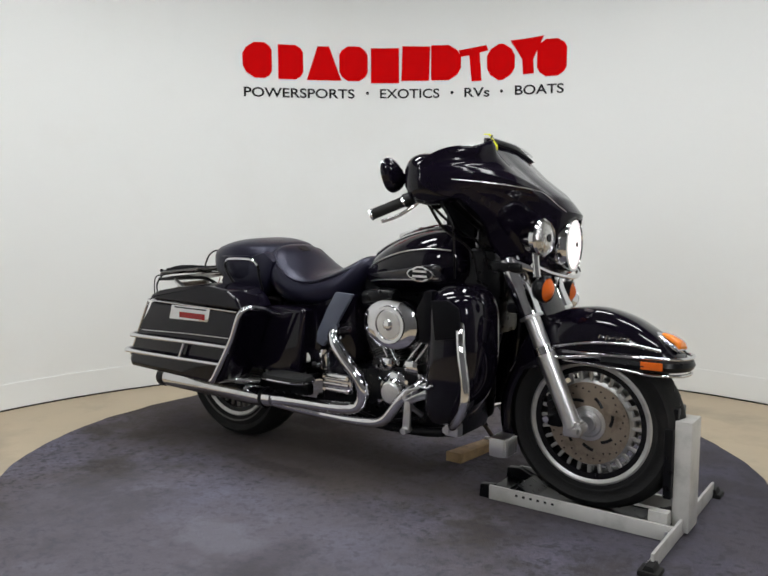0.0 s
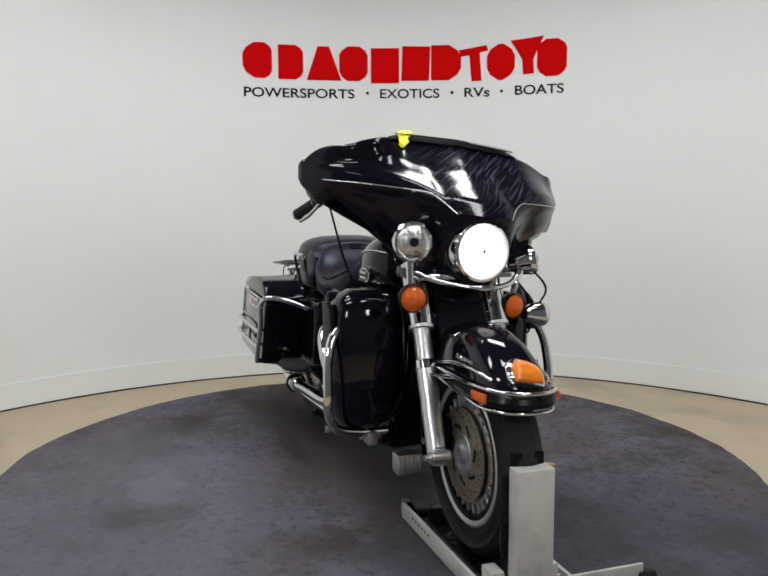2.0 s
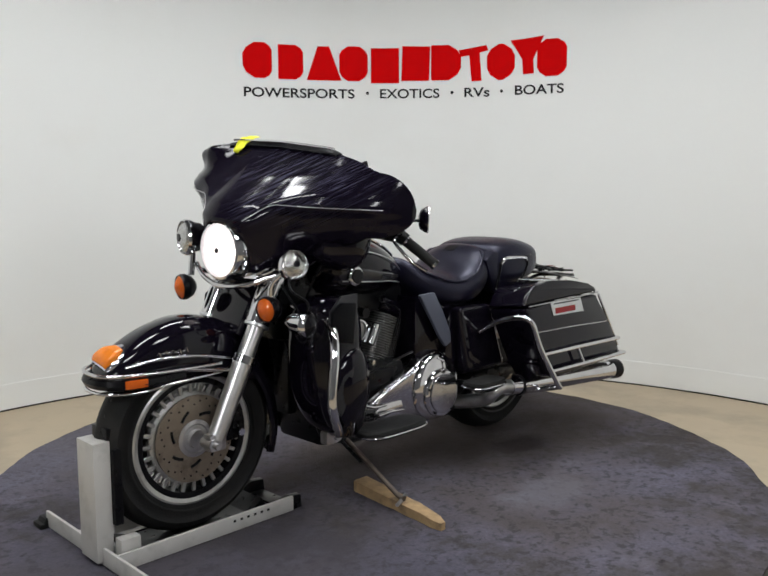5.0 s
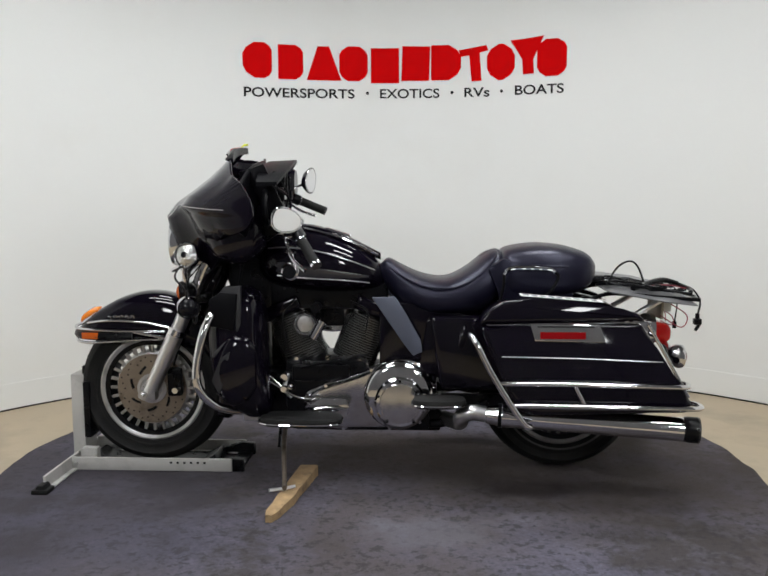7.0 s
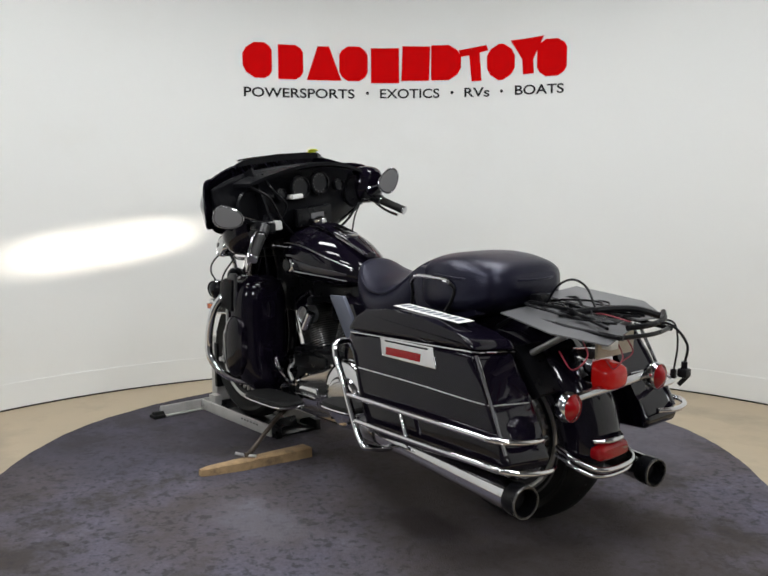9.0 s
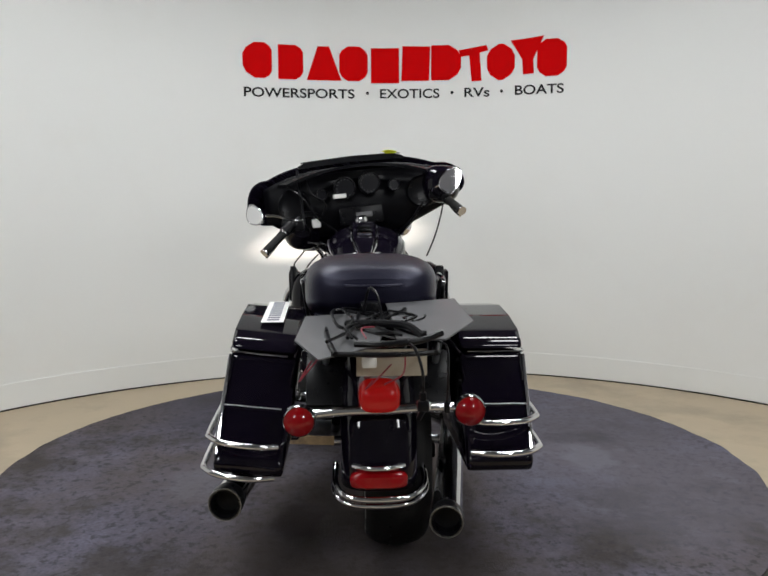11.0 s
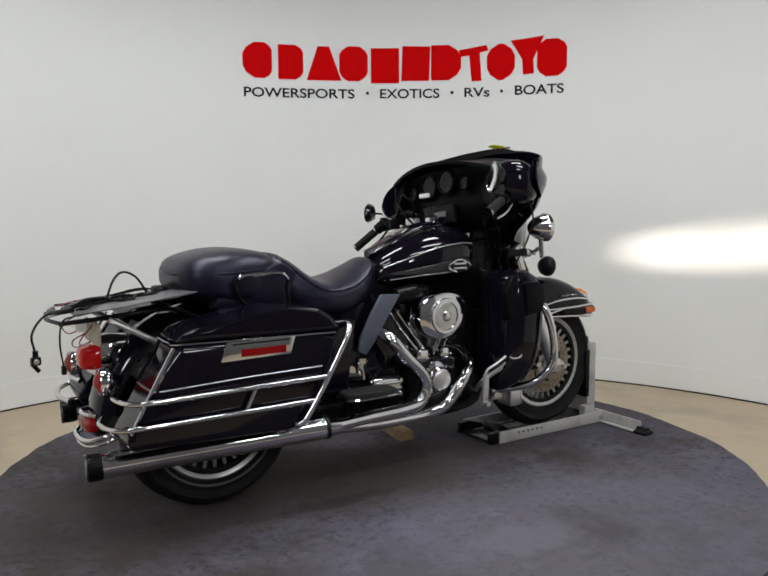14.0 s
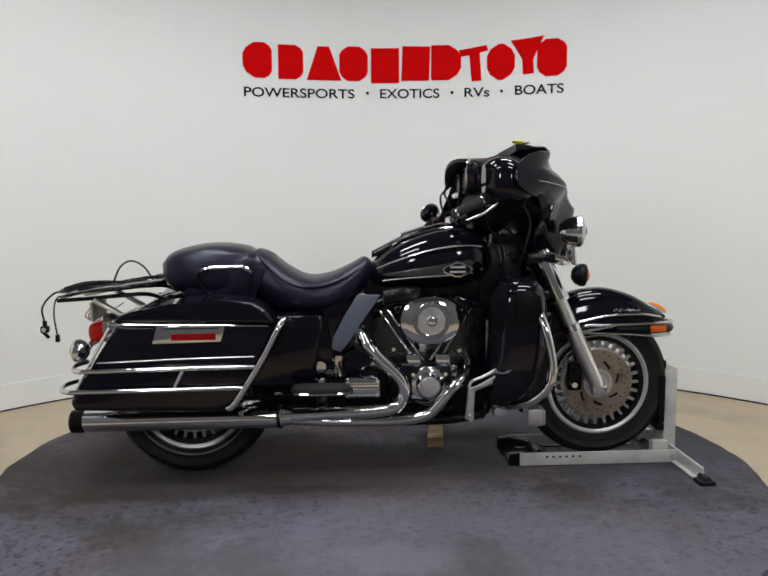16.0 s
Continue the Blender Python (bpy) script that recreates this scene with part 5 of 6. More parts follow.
# ---- exhaust
part("header_pipe", tube([(-0.05, -0.10, 0.575), (-0.072, -0.19, 0.575), (-0.060, -0.243, 0.55), (0.0, -0.255, 0.480), (0.075, -0.255, 0.405), (0.092, -0.25, 0.34), (0.06, -0.25, 0.288), (-0.03, -0.262, 0.275), (-0.20, -0.28, 0.275), (-0.36, -0.297, 0.272)], 0.0255, 14), M_CHROME, bike, "chrome header pipe")
part("header_pipe", tube([(0.36, -0.04, 0.46), (0.365, -0.14, 0.45), (0.345, -0.22, 0.41), (0.28, -0.255, 0.355), (0.20, -0.25, 0.262), (0.10, -0.24, 0.232), (-0.08, -0.24, 0.228), (-0.22, -0.265, 0.240), (-0.36, -0.297, 0.262)], 0.022, 14), M_CHROME, bike, "chrome header pipe")
for a, b, tip, y in (((-0.34, -0.300, 0.272), (-1.17, -0.174, 0.234), (-1.216, -0.167, 0.232), -1), ((-0.43, 0.345, 0.305), (-1.13, 0.432, 0.282), (-1.178, 0.438, 0.280), 1)):
    a, b, tip = Vector(a), Vector(b), Vector(tip)
    d = (tip - a).normalized()
    muf = part("muffler", join(bar(a, a + d * 0.06, 0.032, 24, 0.043), bar(a + d * 0.06, b, 0.043, 28)), M_CHROME, bike, "long chrome muffler")
    part("muffler_tip", loft([[(p + (d.orthogonal().normalized() * math.cos(k * math.pi / 14) + d.cross(d.orthogonal().normalized()) * math.sin(k * math.pi / 14)) * r) for k in range(28)]
                              for p, r in ((b - d * 0.005, 0.044), (b + d * 0.01, 0.047), (tip, 0.047), (tip, 0.040), (b + d * 0.0, 0.036))], caps=False), M_SATIN, muf, "black muffler end cap")
    part("tip_ring", loft([[(p + (d.orthogonal().normalized() * math.cos(k * math.pi / 14) + d.cross(d.orthogonal().normalized()) * math.sin(k * math.pi / 14)) * r) for k in range(28)]
                           for p, r in ((tip - d * 0.004, 0.0475), (tip + d * 0.002, 0.0465), (tip + d * 0.002, 0.044), (tip - d * 0.02, 0.039))], caps=False), M_FIN, muf)
    part("baffle", bar(b + d * 0.001, b + d * 0.006, 0.0365, 20), M_INK, muf)
    part("muffler_clamp", bar(a + d * 0.045, a + d * 0.058, 0.0455, 24), M_SATIN, muf)
part("left_header", tube([(-0.43, 0.345, 0.305), (-0.38, 0.335, 0.31), (-0.34, 0.32, 0.29), (-0.335, 0.28, 0.255), (-0.30, 0.16, 0.23), (-0.2, 0.0, 0.22)], 0.030, 14), M_STEEL, bike, "chrome crossover pipe")

# ---- lower fairings and crash bars
for side in (-1, 1):
    dz, dx, cy, fy = (0.0, 0.0, -0.245, 1.0) if side < 0 else (-0.03, -0.02, 0.238, 0.92)
    y0, y1 = (-0.384, -0.12) if side < 0 else (0.13, 0.366)
    levels = spline([Vector((0.470, 0.045, 0.300)), Vector((0.495, 0.080, 0.345)), Vector((0.525, 0.100, 0.43)), Vector((0.540, 0.106, 0.53)), Vector((0.545, 0.106, 0.63)), Vector((0.542, 0.102, 0.715)), Vector((0.540, 0.085, 0.772)), Vector((0.540, 0.050, 0.803))], 4)
    pod = part("lower_fairing", loft([[(x, y, p.z + dz) for x, y in oval(p.x + dx, cy, p.y, p.y * 1.30 * fy, 28, 3.0)] for p in levels]), M_BLACK, bike, "gloss black lower fairing")
    part("vent_panel", prism([(0.495, 0.76), (0.56, 0.765), (0.60, 0.74), (0.615, 0.64), (0.51, 0.62)], (y0 if side < 0 else y1) - 0.008, (y0 if side < 0 else y1) + 0.008, 0.006), M_PLASTIC, pod)
    if side < 0:
        part("pod_flap", prism([(0.415, 0.72), (0.455, 0.79), (0.485, 0.79), (0.47, 0.60), (0.43, 0.60)], side * 0.345 - 0.02, side * 0.345 + 0.02, 0.01), M_PLASTIC, pod)
    part("crash_bar", tube([(0.56, side * 0.12, 0.735), (0.575, side * 0.26, 0.715), (0.592, side * 0.350, 0.690), (0.62, side * 0.400, 0.61), (0.645, side * 0.412, 0.47), (0.628, side * 0.405, 0.39), (0.57, side * 0.36, 0.325), (0.50, side * 0.25, 0.285), (0.44, side * 0.12, 0.265)], 0.0165, 12), M_CHROME, bike, "chrome engine guard")
for poly, y0, y1, turn in (([(0.480, 0.790), (0.545, 0.785), (0.590, 0.735), (0.585, 0.630), (0.520, 0.560), (0.485, 0.640)], 0.345, 0.358, -9),
                           ([(0.520, 0.545), (0.560, 0.520), (0.600, 0.430), (0.570, 0.380), (0.535, 0.450)], 0.372, 0.382, -14)):
    cx = sum(a for a, b in poly) / len(poly)
    part("broken_flap", prism(poly, y0, y1, 0.004), M_MATTE, bike, "cracked matte black fairing flap", pose(cx, y0, 0, 0, 0, turn) @ pose(-cx, -y0, 0))
part("lower_glovebox", hull([(0.435, 0.020, 0.40, 0.56), (0.47, 0.036, 0.35, 0.60), (0.53, 0.040, 0.33, 0.60), (0.59, 0.022, 0.38, 0.54)], 2.6, 0.350), M_BLACK, bike, "rounded black lower fairing box")
part("lower_latch", tube([(0.43, -0.372, 0.455), (0.445, -0.378, 0.448), (0.475, -0.380, 0.448), (0.49, -0.378, 0.458)], 0.005, 8), M_CHROME, bike, "small chrome latch")
part("bar_foot", join(box(0.455, 0.515, -0.235, -0.195, 0.235, 0.285, 0.01), bar((0.47, -0.25, 0.262), (0.47, -0.18, 0.262), 0.014)), M_STEEL, bike, "steel guard clamp")
part("bar_foot", join(box(0.455, 0.515, 0.195, 0.235, 0.235, 0.285, 0.01), bar((0.47, 0.18, 0.262), (0.47, 0.25, 0.262), 0.014)), M_STEEL, bike, "steel guard clamp")
for side in (1, -1):
    grip_end = Vector((0.375, -0.374, 1.100)) if side < 0 else Vector((0.252, 0.372, 0.960))
    part("clutch_perch" if side > 0 else "brake_master", join(box(grip_end.x + 0.02, grip_end.x + 0.075, grip_end.y - side * 0.065 - 0.022, grip_end.y - side * 0.065 + 0.022, grip_end.z + 0.005, grip_end.z + 0.050, 0.010),
         bar(grip_end, grip_end + Vector((0.06, -side * 0.06, 0.02)), 0.016, 12)), M_SATIN, bike, "black control housing on the bar")
    part("perch_cap", box(grip_end.x + 0.024, grip_end.x + 0.071, grip_end.y - side * 0.065 - 0.018, grip_end.y - side * 0.065 + 0.018, grip_end.z + 0.050, grip_end.z + 0.056, 0.002), M_CHROME, bike)
    part("bar_riser", bar((0.475, side * 0.045 + 0.02, 0.925), (0.478, side * 0.045 + 0.02, 0.995), 0.017, 14), M_CHROME, bike, "chrome handlebar riser")
part("regulator", box(0.610, 0.675, -0.180, -0.085, 0.172, 0.245, 0.012, 2), M_FORK, bike, "finned silver regulator")
for k in range(6):
    part("regulator_fin", box(0.674, 0.684, -0.177 + 0.0155 * k, -0.171 + 0.0155 * k, 0.178, 0.240, 0.001), M_FORK, bike)
part("oil_cooler", box(0.46, 0.50, -0.13, 0.0, 0.30, 0.62, 0.008), M_SATIN, bike)

# ---- footboards, pegs, kickstand
for y0, y1, x0, x1, z, name in ((0.24, 0.385, 0.115, 0.43, 0.272, "rider_footboard"), (0.285, 0.40, -0.355, -0.155, 0.352, "passenger_footboard"), (-0.39, -0.275, -0.345, -0.115, 0.385, "passenger_footboard")):
    fb = part(name, loft([[(a, b, zz) for a, b in oval((x0 + x1) / 2, (y0 + y1) / 2, (x1 - x0) / 2 * f, (y1 - y0) / 2 * f, 24, 3.4)] for f, zz in ((0.94, z - 0.016), (1.0, z - 0.010), (1.0, z + 0.006), (0.95, z + 0.012))]), M_RUBBER, bike, "black rubber footboard")
    part("board_edge", tube([(a, b, z - 0.006) for a, b in oval((x0 + x1) / 2, (y0 + y1) / 2, (x1 - x0) / 2 + 0.003, (y1 - y0) / 2 + 0.003, 24, 3.4)], 0.004, 6, 1, True), M_CHROME, fb)
    part("board_bracket", bar(((x0 + x1) / 2, (y0 + y1) / 2, z - 0.01), ((x0 + x1) / 2, math.copysign(0.14, y0), z - 0.03), 0.014), M_SATIN, fb)
part("brake_pedal", tube([(0.36, -0.24, 0.30), (0.35, -0.31, 0.36), (0.43, -0.32, 0.40), (0.475, -0.32, 0.43)], 0.010, 8), M_STEEL, bike, "bent steel brake pedal")
part("pedal_arm", prism([(0.325, 0.25), (0.36, 0.25), (0.365, 0.37), (0.34, 0.385)], -0.325, -0.31, 0.006), M_STEEL, bike)
part("pedal_link", tube([(0.345, -0.33, 0.375), (0.40, -0.335, 0.400), (0.455, -0.335, 0.432), (0.470, -0.335, 0.452), (0.450, -0.335, 0.453), (0.395, -0.335, 0.425), (0.348, -0.33, 0.402)], 0.0055, 8, 4, True), M_STEEL, bike, "slotted steel pedal link")
part("link_bolt", bar((0.345, -0.345, 0.26), (0.345, -0.30, 0.26), 0.012, 10), M_STEEL, bike)
stand_leg = part("kickstand", tube([(0.36, 0.14, 0.225), (0.35, 0.26, 0.15), (0.325, 0.40, 0.048), (0.32, 0.43, 0.040)], 0.0095, 10), M_RUST, bike, "rusty steel kickstand")
part("stand_spring", tube([(0.38, 0.15, 0.215), (0.37, 0.26, 0.145)], 0.007, 8, 1), M_SATIN, stand_leg)
part("stand_foot", tube([(0.285, 0.40, 0.036), (0.335, 0.425, 0.034), (0.375, 0.445, 0.036)], 0.007, 8), M_STEEL, stand_leg)

# ---- saddlebags
BAG = [(-0.395, 0.645), (-0.52, 0.645), (-0.97, 0.655), (-1.02, 0.57), (-1.10, 0.44), (-1.145, 0.375), (-1.13, 0.340), (-0.60, 0.325), (-0.545, 0.335), (-0.50, 0.40)]
LID = [(-0.390, 0.652), (-0.430, 0.705), (-0.480, 0.735), (-0.60, 0.745), (-0.76, 0.733), (-0.90, 0.708), (-0.955, 0.692), (-0.985, 0.664)]
for side in (-1, 1):
    y0, y1 = (-0.425, -0.235) if side < 0 else (0.245, 0.440)
    bm_ = pose(0, 0, 0) if side < 0 else pose(0, 0.34, 0.68, 6.5, 0, 0) @ pose(0, -0.34, -0.68)
    out = -0.425 if side < 0 else 0.440
    bag = part("saddlebag", prism(BAG, y0, y1, 0.022, 4), M_BLACK, bike, "gloss black hard saddlebag", bm_)
    lid = part("bag_lid", prism(LID, y0, y1, 0.018, 4), M_BLACK, bag, "gloss black bag lid", bm_)
    part("lid_trim", tube([(-0.42, out + side * 0.001, 0.648), (-0.60, out + side * 0.002, 0.652), (-0.965, out + side * 0.001, 0.660), (-0.992, out - side * 0.05, 0.660), (-0.992, out - side * 0.17, 0.660)], 0.0028, 6), M_CHROME, bag, "", bm_)
    part("bag_groove", tube([(-0.475, out + side * 0.0015, 0.535), (-0.75, out + side * 0.002, 0.53), (-1.03, out + side * 0.001, 0.52), (-1.062, out - side * 0.05, 0.52), (-1.062, out - side * 0.17, 0.52)], 0.002, 6), M_STEEL, bag, "thin bright groove", bm_)
    part("bag_corner_trim", tube([(-0.99, out - side * 0.004, 0.65), (-1.06, out - side * 0.004, 0.525), (-1.13, out - side * 0.004, 0.395)], 0.006, 8), M_CHROME, bag, "", bm_)
    plate = part("bag_badge", prism([(-0.575, 0.652), (-0.592, 0.592), (-0.840, 0.588), (-0.820, 0.651)], out - 0.004, out + 0.004, 0.002), M_CHROME, bag, "chrome badge with red bar", bm_)
    part("badge_bar", box(-0.770, -0.610, out + side * 0.0042 - 0.001, out + side * 0.0042 + 0.001, 0.599, 0.624, 0), M_REDLENS, plate, "red reflector bar", bm_)
    part("badge_bar", box(-0.80, -0.60, out + side * 0.0042 - 0.001, out + side * 0.0042 + 0.001, 0.640, 0.645, 0), M_INK, plate, "", bm_)
    o = out + side * (0.018 if side < 0 else 0.034)
    gm = bm_ if side < 0 else Matrix.Translation((0, 0, -0.058)) @ bm_
    guard = part("bag_guard", tube([(-0.34, side * 0.24, 0.615), (-0.352, side * 0.36, 0.66), (-0.375, o, 0.655), (-0.44, o, 0.53), (-0.545, o, 0.365), (-0.575, o - side * 0.02, 0.345), (-0.56, o - side * 0.12, 0.33), (-0.48, side * 0.24, 0.32)], 0.0115, 10), M_CHROME, bag, "chrome saddlebag guard", gm)
    part("guard_rail", tube([(-0.455, o, 0.500), (-0.75, o + side * 0.004, 0.498), (-1.05, o, 0.492), (-1.105, o - side * 0.012, 0.490), (-1.14, o - side * 0.06, 0.488), (-1.15, o - side * 0.14, 0.488), (-1.13, o - side * 0.20, 0.488)], 0.009, 10), M_CHROME, guard, "", gm)
    part("guard_rail", tube([(-0.505, o, 0.422), (-0.78, o + side * 0.004, 0.420), (-1.09, o, 0.417), (-1.15, o - side * 0.012, 0.415), (-1.185, o - side * 0.06, 0.413), (-1.195, o - side * 0.14, 0.413), (-1.17, o - side * 0.20, 0.413)], 0.009, 10), M_CHROME, guard, "", gm)
    part("guard_strut", bar((-0.725, o, 0.498), (-0.765, o, 0.420), 0.0075), M_CHROME, guard, "", gm)
label_strip = part("paper_strip", box(-0.15, 0.15, -0.035, 0.035, -0.0008, 0.0008, 0), M_PAPER, bike, "white printed paper strip", pose(-0.70, 0.33, 0.7435, 0, -4.5, 0))
for k in range(9):
    part("print_bar", box(-0.13 + 0.031 * k, -0.11 + 0.031 * k, -0.02, 0.018, 0.0008, 0.0014, 0), M_GREY, label_strip, "", pose(-0.70, 0.33, 0.7435, 0, -4.5, 0))

# ---- rear fender, tail lamps, rack
rows = []
for k in range(25):
    a = radians(75 + 108 * k / 24)
    r = 0.405 + 0.012 * k / 24
    row = []
    for j in range(15):
        g = math.pi * j / 14
        c, s = math.cos(g), math.sin(g)
        rr = r - 0.11 * (1 - s ** 0.7)
        row.append((-0.745 + rr * math.cos(a), 0.01 + 0.112 * math.copysign(abs(c) ** 0.6, c), 0.325 + rr * math.sin(a)))
    rows.append(row)
rfender = part("rear_fender", loft(rows, caps=False, around=False), M_BLACK, bike, "gloss black rear fender", solid=0.004)
part("lamp_bar", join(tube([(-1.135, 0.235, 0.512), (-1.150, 0.12, 0.528), (-1.155, 0.0, 0.532), (-1.150, -0.12, 0.536), (-1.135, -0.235, 0.532)], 0.0145, 12)), M_COVER, bike, "polished tail lamp bar")
for y, z in ((0.233, 0.509), (-0.236, 0.531)):
    round_lamp("rear_turn_signal", pose(-1.155, y, z, 0, 0, 180), 0.042, M_CHROME, M_REDLENS, bike, "red rear turn signal", 0.032, "red lens")
tail = part("tail_lamp", hull([(-1.190, 0.034, 0.545, 0.585), (-1.178, 0.052, 0.530, 0.602), (-1.14, 0.058, 0.525, 0.612), (-1.09, 0.05, 0.53, 0.620), (-1.06, 0.035, 0.54, 0.615)], 3.2, 0.012), M_REDLIT, bike, "lit red tail lamp")
part("lamp_base", hull([(-1.125, 0.058, 0.52, 0.64), (-1.08, 0.06, 0.52, 0.645), (-1.03, 0.045, 0.54, 0.64)], 3, 0.012), M_CHROME, tail, "chrome lamp base")
part("fender_light", hull([(-1.185, 0.066, 0.320, 0.350), (-1.172, 0.080, 0.312, 0.362), (-1.145, 0.078, 0.312, 0.362)], 3.6, 0.015), M_REDLENS, bike, "red fender tip light")
part("light_trim", tube([(-1.15, 0.085, 0.372), (-1.178, 0.05, 0.374), (-1.185, 0.015, 0.375), (-1.178, -0.02, 0.374), (-1.15, -0.055, 0.372)], 0.008), M_CHROME, bike)
part("rear_bumper", tube([(-1.05, 0.135, 0.345), (-1.13, 0.135, 0.315), (-1.185, 0.10, 0.296), (-1.20, 0.015, 0.292), (-1.185, -0.075, 0.296), (-1.13, -0.115, 0.315), (-1.05, -0.115, 0.345)], 0.009), M_CHROME, bike, "chrome rear bumper")
part("rear_bumper", tube([(-1.05, 0.14, 0.325), (-1.13, 0.14, 0.295), (-1.18, 0.105, 0.276), (-1.195, 0.015, 0.272), (-1.18, -0.075, 0.276), (-1.13, -0.12, 0.295), (-1.05, -0.12, 0.325)], 0.007), M_CHROME, bike)
part("plate_bracket", box(-1.150, -1.138, -0.120, 0.075, 0.625, 0.700, 0.004), M_PALE, bike, "pale metal bracket")
part("connector", box(-1.185, -1.150, 0.02, 0.060, 0.655, 0.692, 0.006), M_PAPER, bike, "cream plug")
part("inner_fender_brace", prism([(-0.92, 0.60), (-1.02, 0.50), (-1.05, 0.52), (-0.95, 0.66)], -0.20, 0.22, 0.006), M_SATIN, bike)
for sheet in ([(-0.88, 0.0, 0.762), (-0.895, 0.225, 0.752), (-1.10, 0.245, 0.716), (-1.25, 0.175, 0.692), (-1.23, 0.02, 0.722), (-1.06, -0.01, 0.742)],
              [(-0.86, -0.02, 0.785), (-0.845, -0.235, 0.796), (-1.10, -0.255, 0.766), (-1.23, -0.16, 0.738), (-1.22, -0.03, 0.740), (-1.05, -0.03, 0.762)]):
    bm = bmesh.new()
    lo = [bm.verts.new(p) for p in sheet]
    hi = [bm.verts.new((x, y, z + 0.004)) for x, y, z in sheet]
    skin(bm, [lo, hi])
    bmesh.ops.triangulate(bm, faces=[f for f in bm.faces if len(f.verts) > 4])
    part("rack_plate", bm, M_RACK, bike, "cracked grey luggage rack plate")
for side in (1, -1):
    part("rack_tube", tube([(-0.80, side * 0.13, 0.69), (-0.90, side * 0.15, 0.735), (-1.0, side * 0.16, 0.735), (-1.14, side * 0.15, 0.722), (-1.27, side * 0.13, 0.712)], 0.008), M_SATIN, bike)
    part("rack_strut", tube([(-0.92, side * 0.165, 0.600), (-1.02, side * 0.16, 0.660), (-1.12, side * 0.155, 0.718)], 0.011), M_STEEL, bike, "chrome rack strut")
part("rack_tube", tube([(-1.26, 0.14, 0.712), (-1.285, 0.0, 0.712), (-1.26, -0.14, 0.712)], 0.007), M_SATIN, bike)
random.seed(4)
for k in range(13):
    y = -0.16 + 0.028 * k * 0.9
    pts = [(-0.84 - random.random() * 0.1, y * 0.5 + random.uniform(-0.03, 0.05), 0.765)]
    for j in range(4):
        pts.append((-0.95 - 0.085 * j + random.uniform(-0.03, 0.03), y * 0.7 + random.uniform(-0.06, 0.06), 0.765 - 0.01 * j + random.uniform(0, 0.02)))
    part("cable", tube(pts, random.choice((0.003, 0.004, 0.005)), 6, 4), M_SATIN, bike, "loose black cable")
part("cable", tube([(-0.93, 0.05, 0.765), (-0.97, 0.04, 0.83), (-1.02, 0.03, 0.855), (-1.06, 0.01, 0.83), (-1.09, 0.0, 0.76)], 0.004, 6), M_SATIN, bike, "loop of black cable")
part("cable", tube([(-1.24, -0.04, 0.735), (-1.30, -0.07, 0.735), (-1.345, -0.088, 0.68), (-1.338, -0.090, 0.615)], 0.004, 6), M_SATIN, bike, "hanging black cable")
part("hanging_plug", join(box(-1.354, -1.322, -0.106, -0.074, 0.578, 0.606, 0.008), bar((-1.338, -0.09, 0.602), (-1.338, -0.09, 0.626), 0.009), bar((-1.350, -0.09, 0.585), (-1.328, -0.08, 0.556), 0.007)), M_SATIN, bike, "hanging black plug")
part("plug_face", disc(0.009, 0.003, 14, 0.001), M_STEEL, bike, "", pose(-1.338, -0.106, 0.592, 0, 0, 180))
part("cable", tube([(-1.22, -0.14, 0.735), (-1.262, -0.16, 0.725), (-1.275, -0.162, 0.66), (-1.266, -0.16, 0.575)], 0.003, 6), M_SATIN, bike, "hanging black cable")
part("hanging_plug", box(-1.274, -1.258, -0.168, -0.152, 0.552, 0.582, 0.004), M_SATIN, bike, "small hanging black plug")
part("cable_bundle", tube([(-1.02, 0.10, 0.752), (-1.10, 0.02, 0.765), (-1.18, -0.06, 0.770), (-1.25, -0.10, 0.752)], 0.011, 8), M_SATIN, bike, "taped bundle of black cable")
part("cable_bundle", tube([(-1.25, 0.08, 0.735), (-1.275, 0.0, 0.738), (-1.265, -0.09, 0.745), (-1.23, -0.15, 0.758)], 0.009, 8), M_SATIN, bike, "taped bundle of black cable")
for pts in ([(-1.16, -0.02, 0.66), (-1.20, 0.02, 0.63), (-1.19, 0.05, 0.60), (-1.15, 0.03, 0.615)], [(-1.15, 0.16, 0.70), (-1.20, 0.20, 0.66), (-1.17, 0.23, 0.62), (-1.10, 0.20, 0.66)],
            [(-1.15, -0.06, 0.69), (-1.19, -0.05, 0.64), (-1.18, 0.0, 0.61)], [(-1.10, 0.02, 0.755), (-1.17, 0.06, 0.762), (-1.24, 0.05, 0.748)]):
    part("wire", tube(pts, 0.0022, 6), M_WIRE, bike, "thin red wire")
part("plug_lump", box(-0.92, -0.87, 0.0, 0.06, 0.76, 0.80, 0.012), M_SATIN, bike)

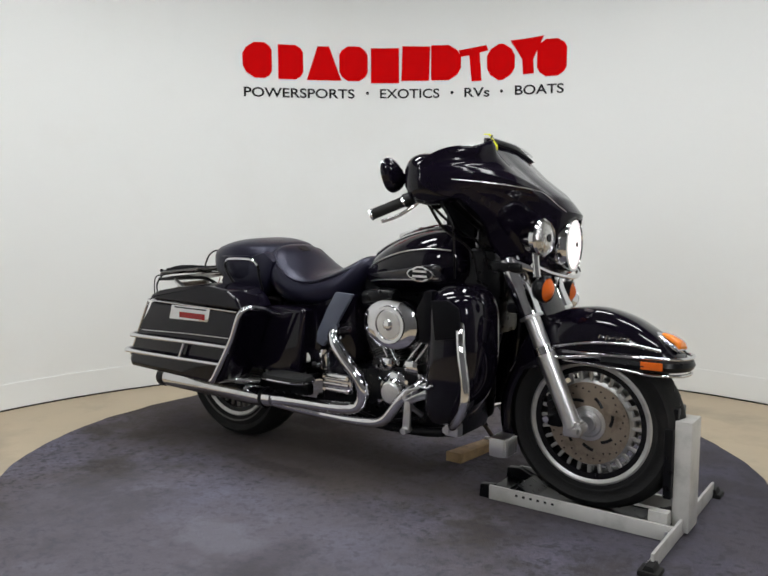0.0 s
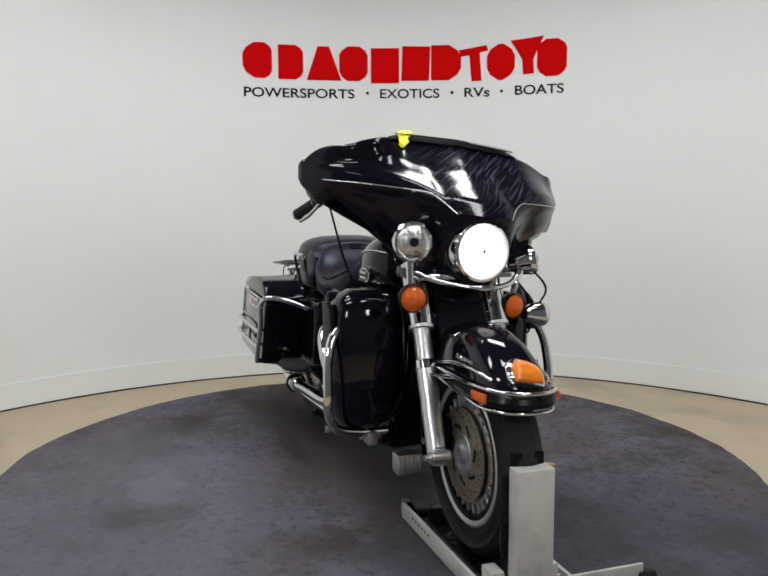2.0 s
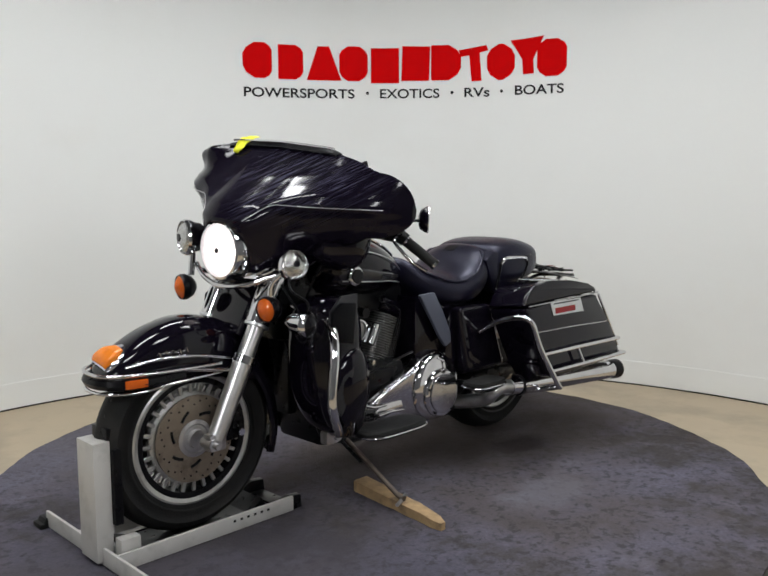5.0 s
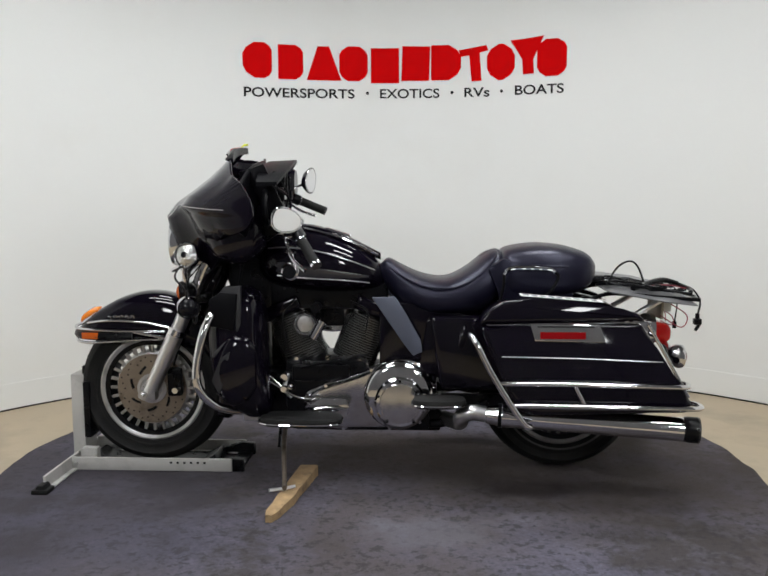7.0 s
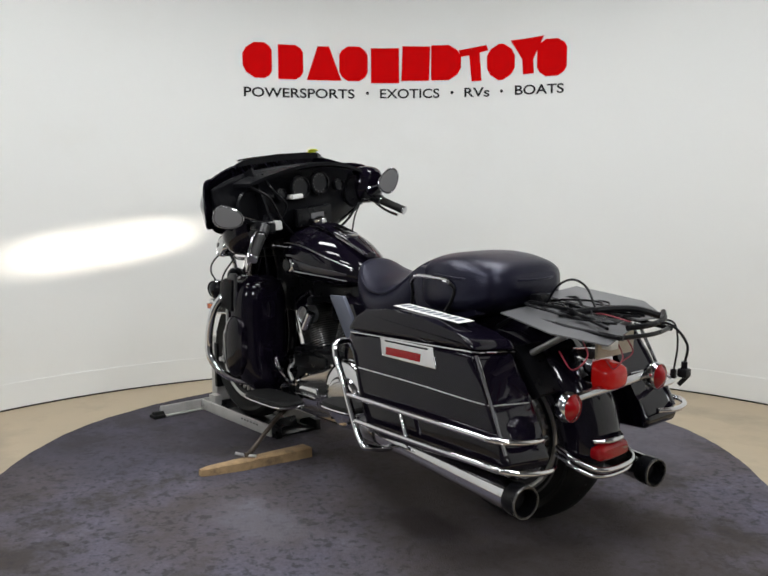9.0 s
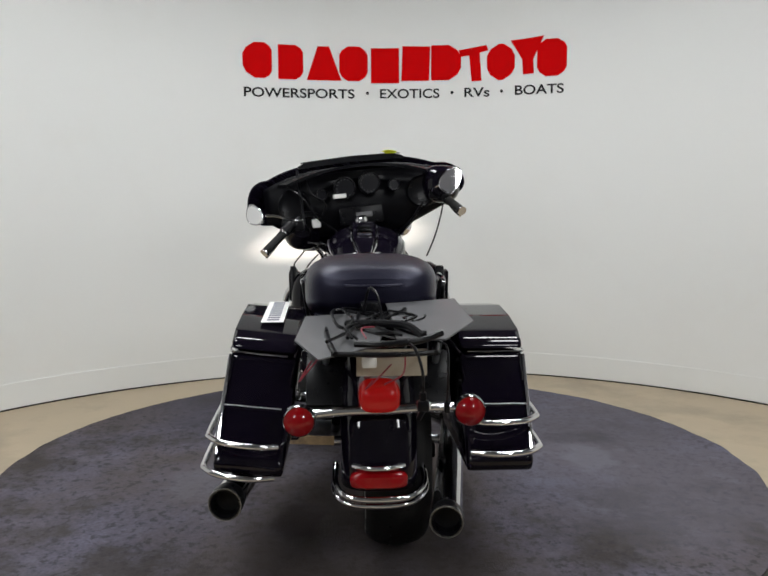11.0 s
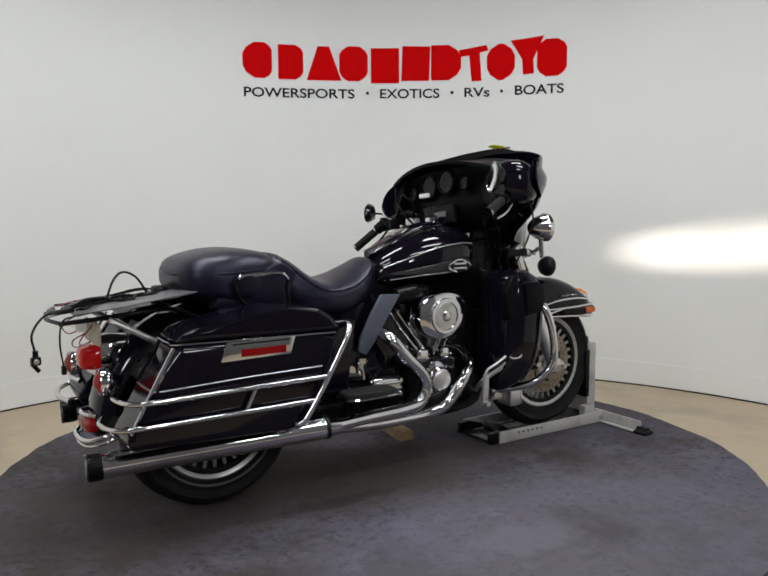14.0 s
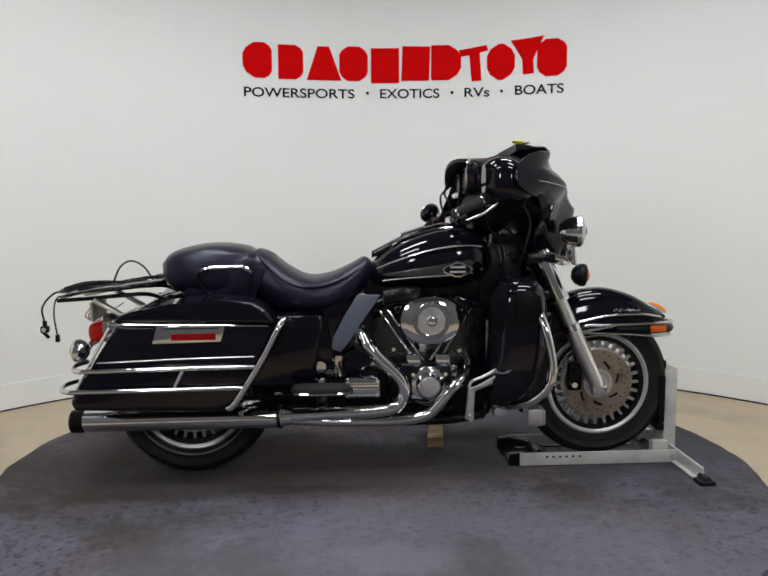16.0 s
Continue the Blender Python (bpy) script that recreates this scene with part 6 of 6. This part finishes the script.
# ---------------------------------------------------------------- wheel stand and wood block
stand = new("wheel_stand")
tagged(stand, "grey steel wheel chock stand holding the front tyre", "wheel stand")
part("post", box(1.235, 1.290, -0.056, 0.056, 0.012, 0.388, 0.004), M_STAND, stand, "grey square post")
part("post_cap", box(1.185, 1.243, -0.05, 0.05, 0.375, 0.425, 0.008), M_SATIN, stand, "black rubber wheel stop")
part("post_back", box(1.205, 1.234, -0.07, 0.07, 0.12, 0.36, 0.006), M_SATIN, stand)
for side in (1, -1):
    part("rail", box(0.592, 1.262, side * 0.130 - 0.006, side * 0.130 + 0.006, 0.003, 0.056, 0.002), M_STAND, stand, "grey side rail")
    part("rail_flange", box(0.592, 1.262, min(side * 0.095, side * 0.124), max(side * 0.095, side * 0.124), 0.004, 0.010, 0.001), M_STAND, stand)
    for k in range(6):
        part("rail_mark", box(0.70 + 0.028 * k, 0.710 + 0.028 * k, side * 0.1362 - 0.0008, side * 0.1362 + 0.0008, 0.035, 0.043, 0), M_INK, stand)
    part("bracket", box(1.17, 1.236, side * 0.085 - 0.02, side * 0.085 + 0.02, 0.005, 0.085, 0.004), M_STAND, stand)
    part("bolt", bar((1.245, side * 0.136, 0.03), (1.245, side * 0.145, 0.03), 0.009, 6), M_STEEL, stand)
    foot = part("foot", join(box(1.235, 1.30, min(side * 0.350, side * 0.415), max(side * 0.350, side * 0.415), 0.0, 0.018, 0.006), prism([(1.240, 0.0), (1.295, 0.0), (1.280, 0.034), (1.255, 0.034)], side * 0.380 - 0.028, side * 0.380 + 0.028, 0.006)), M_RUBBER, stand, "black rubber foot")
    part("rear_foot", prism([(0.545, 0.0), (0.70, 0.0), (0.68, 0.03), (0.60, 0.055), (0.55, 0.05)], side * 0.112 - 0.014, side * 0.112 + 0.014, 0.004), M_SATIN, stand)
part("crossbar", box(1.262, 1.272, -0.368, 0.368, 0.004, 0.058, 0.002), M_STAND, stand, "grey crossbar")
part("crossbar_top", box(1.240, 1.262, -0.368, 0.368, 0.004, 0.010, 0.001), M_STAND, stand)
part("rear_plate", box(0.555, 0.62, -0.125, 0.125, 0.003, 0.012, 0.003), M_SATIN, stand, "black rear plate")
part("cradle", prism([(0.66, 0.012), (1.20, 0.012), (1.20, 0.05), (1.13, 0.016), (0.74, 0.016), (0.68, 0.055)], -0.07, 0.07, 0.004), M_SATIN, stand, "black wheel cradle")
part("pivot", bar((1.215, -0.124, 0.030), (1.215, 0.124, 0.030), 0.012), M_STEEL, stand)

block_bm = bmesh.new()
rows = []
for i in range(13):
    f = i / 12
    p = Vector((0.270 + 0.062 * f, 0.150 + 0.48 * f, 0))
    hw = 0.037 - 0.010 * f + 0.004 * noise.noise((f * 7, 1, 2)) - (0.012 if i == 12 else 0)
    hz = 0.044 - 0.010 * f + 0.003 * noise.noise((f * 9, 4, 2))
    if f > 0.72:
        hw *= 1 - 0.30 * (f - 0.72) / 0.28
        hz *= 1 - 0.18 * ((f - 0.72) / 0.28) ** 2
        p.x += 0.010 * (f - 0.72) / 0.28
    rows.append([p + Vector((-hw, 0, 0.001)), p + Vector((hw, 0, 0.001)), p + Vector((hw, 0, hz * 0.93)), p + Vector((hw - 0.006, 0, hz)), p + Vector((-hw + 0.006, 0, hz)), p + Vector((-hw, 0, hz * 0.93))])
block = part("wood_block", loft(rows), M_WOOD)
tagged(block, "rough splintered lumber block under the kickstand", "wood block")


# ---------------------------------------------------------------- turning table
TURN = [(0.0, -36.15), (0.5, -46.02), (1.0, -55.09), (1.5, -63.12), (2.0, -71.71), (2.5, -81.9), (3.0, -92.4), (3.5, -102.5), (4.0, -112.37), (4.5, -123.05), (5.0, -135.17), (5.7, -152.03),
        (6.5, -171.38), (7.3, -190.99), (8.0, -208.39), (8.5, -219.47), (9.0, -229.78), (9.7, -243.56), (10.5, -258.52), (11.3, -273.72), (12.0, -289.33), (12.5, -299.93), (13.0, -308.5), (13.5, -318.15), (14.0, -328.06), (14.5, -336.78), (15.0, -343.83), (15.5, -350.77), (16.0, -357.02)]


def motions():
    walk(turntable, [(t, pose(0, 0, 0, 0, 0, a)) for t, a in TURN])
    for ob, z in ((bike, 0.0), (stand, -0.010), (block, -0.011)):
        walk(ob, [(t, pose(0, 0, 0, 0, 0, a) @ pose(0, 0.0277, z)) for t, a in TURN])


motions()
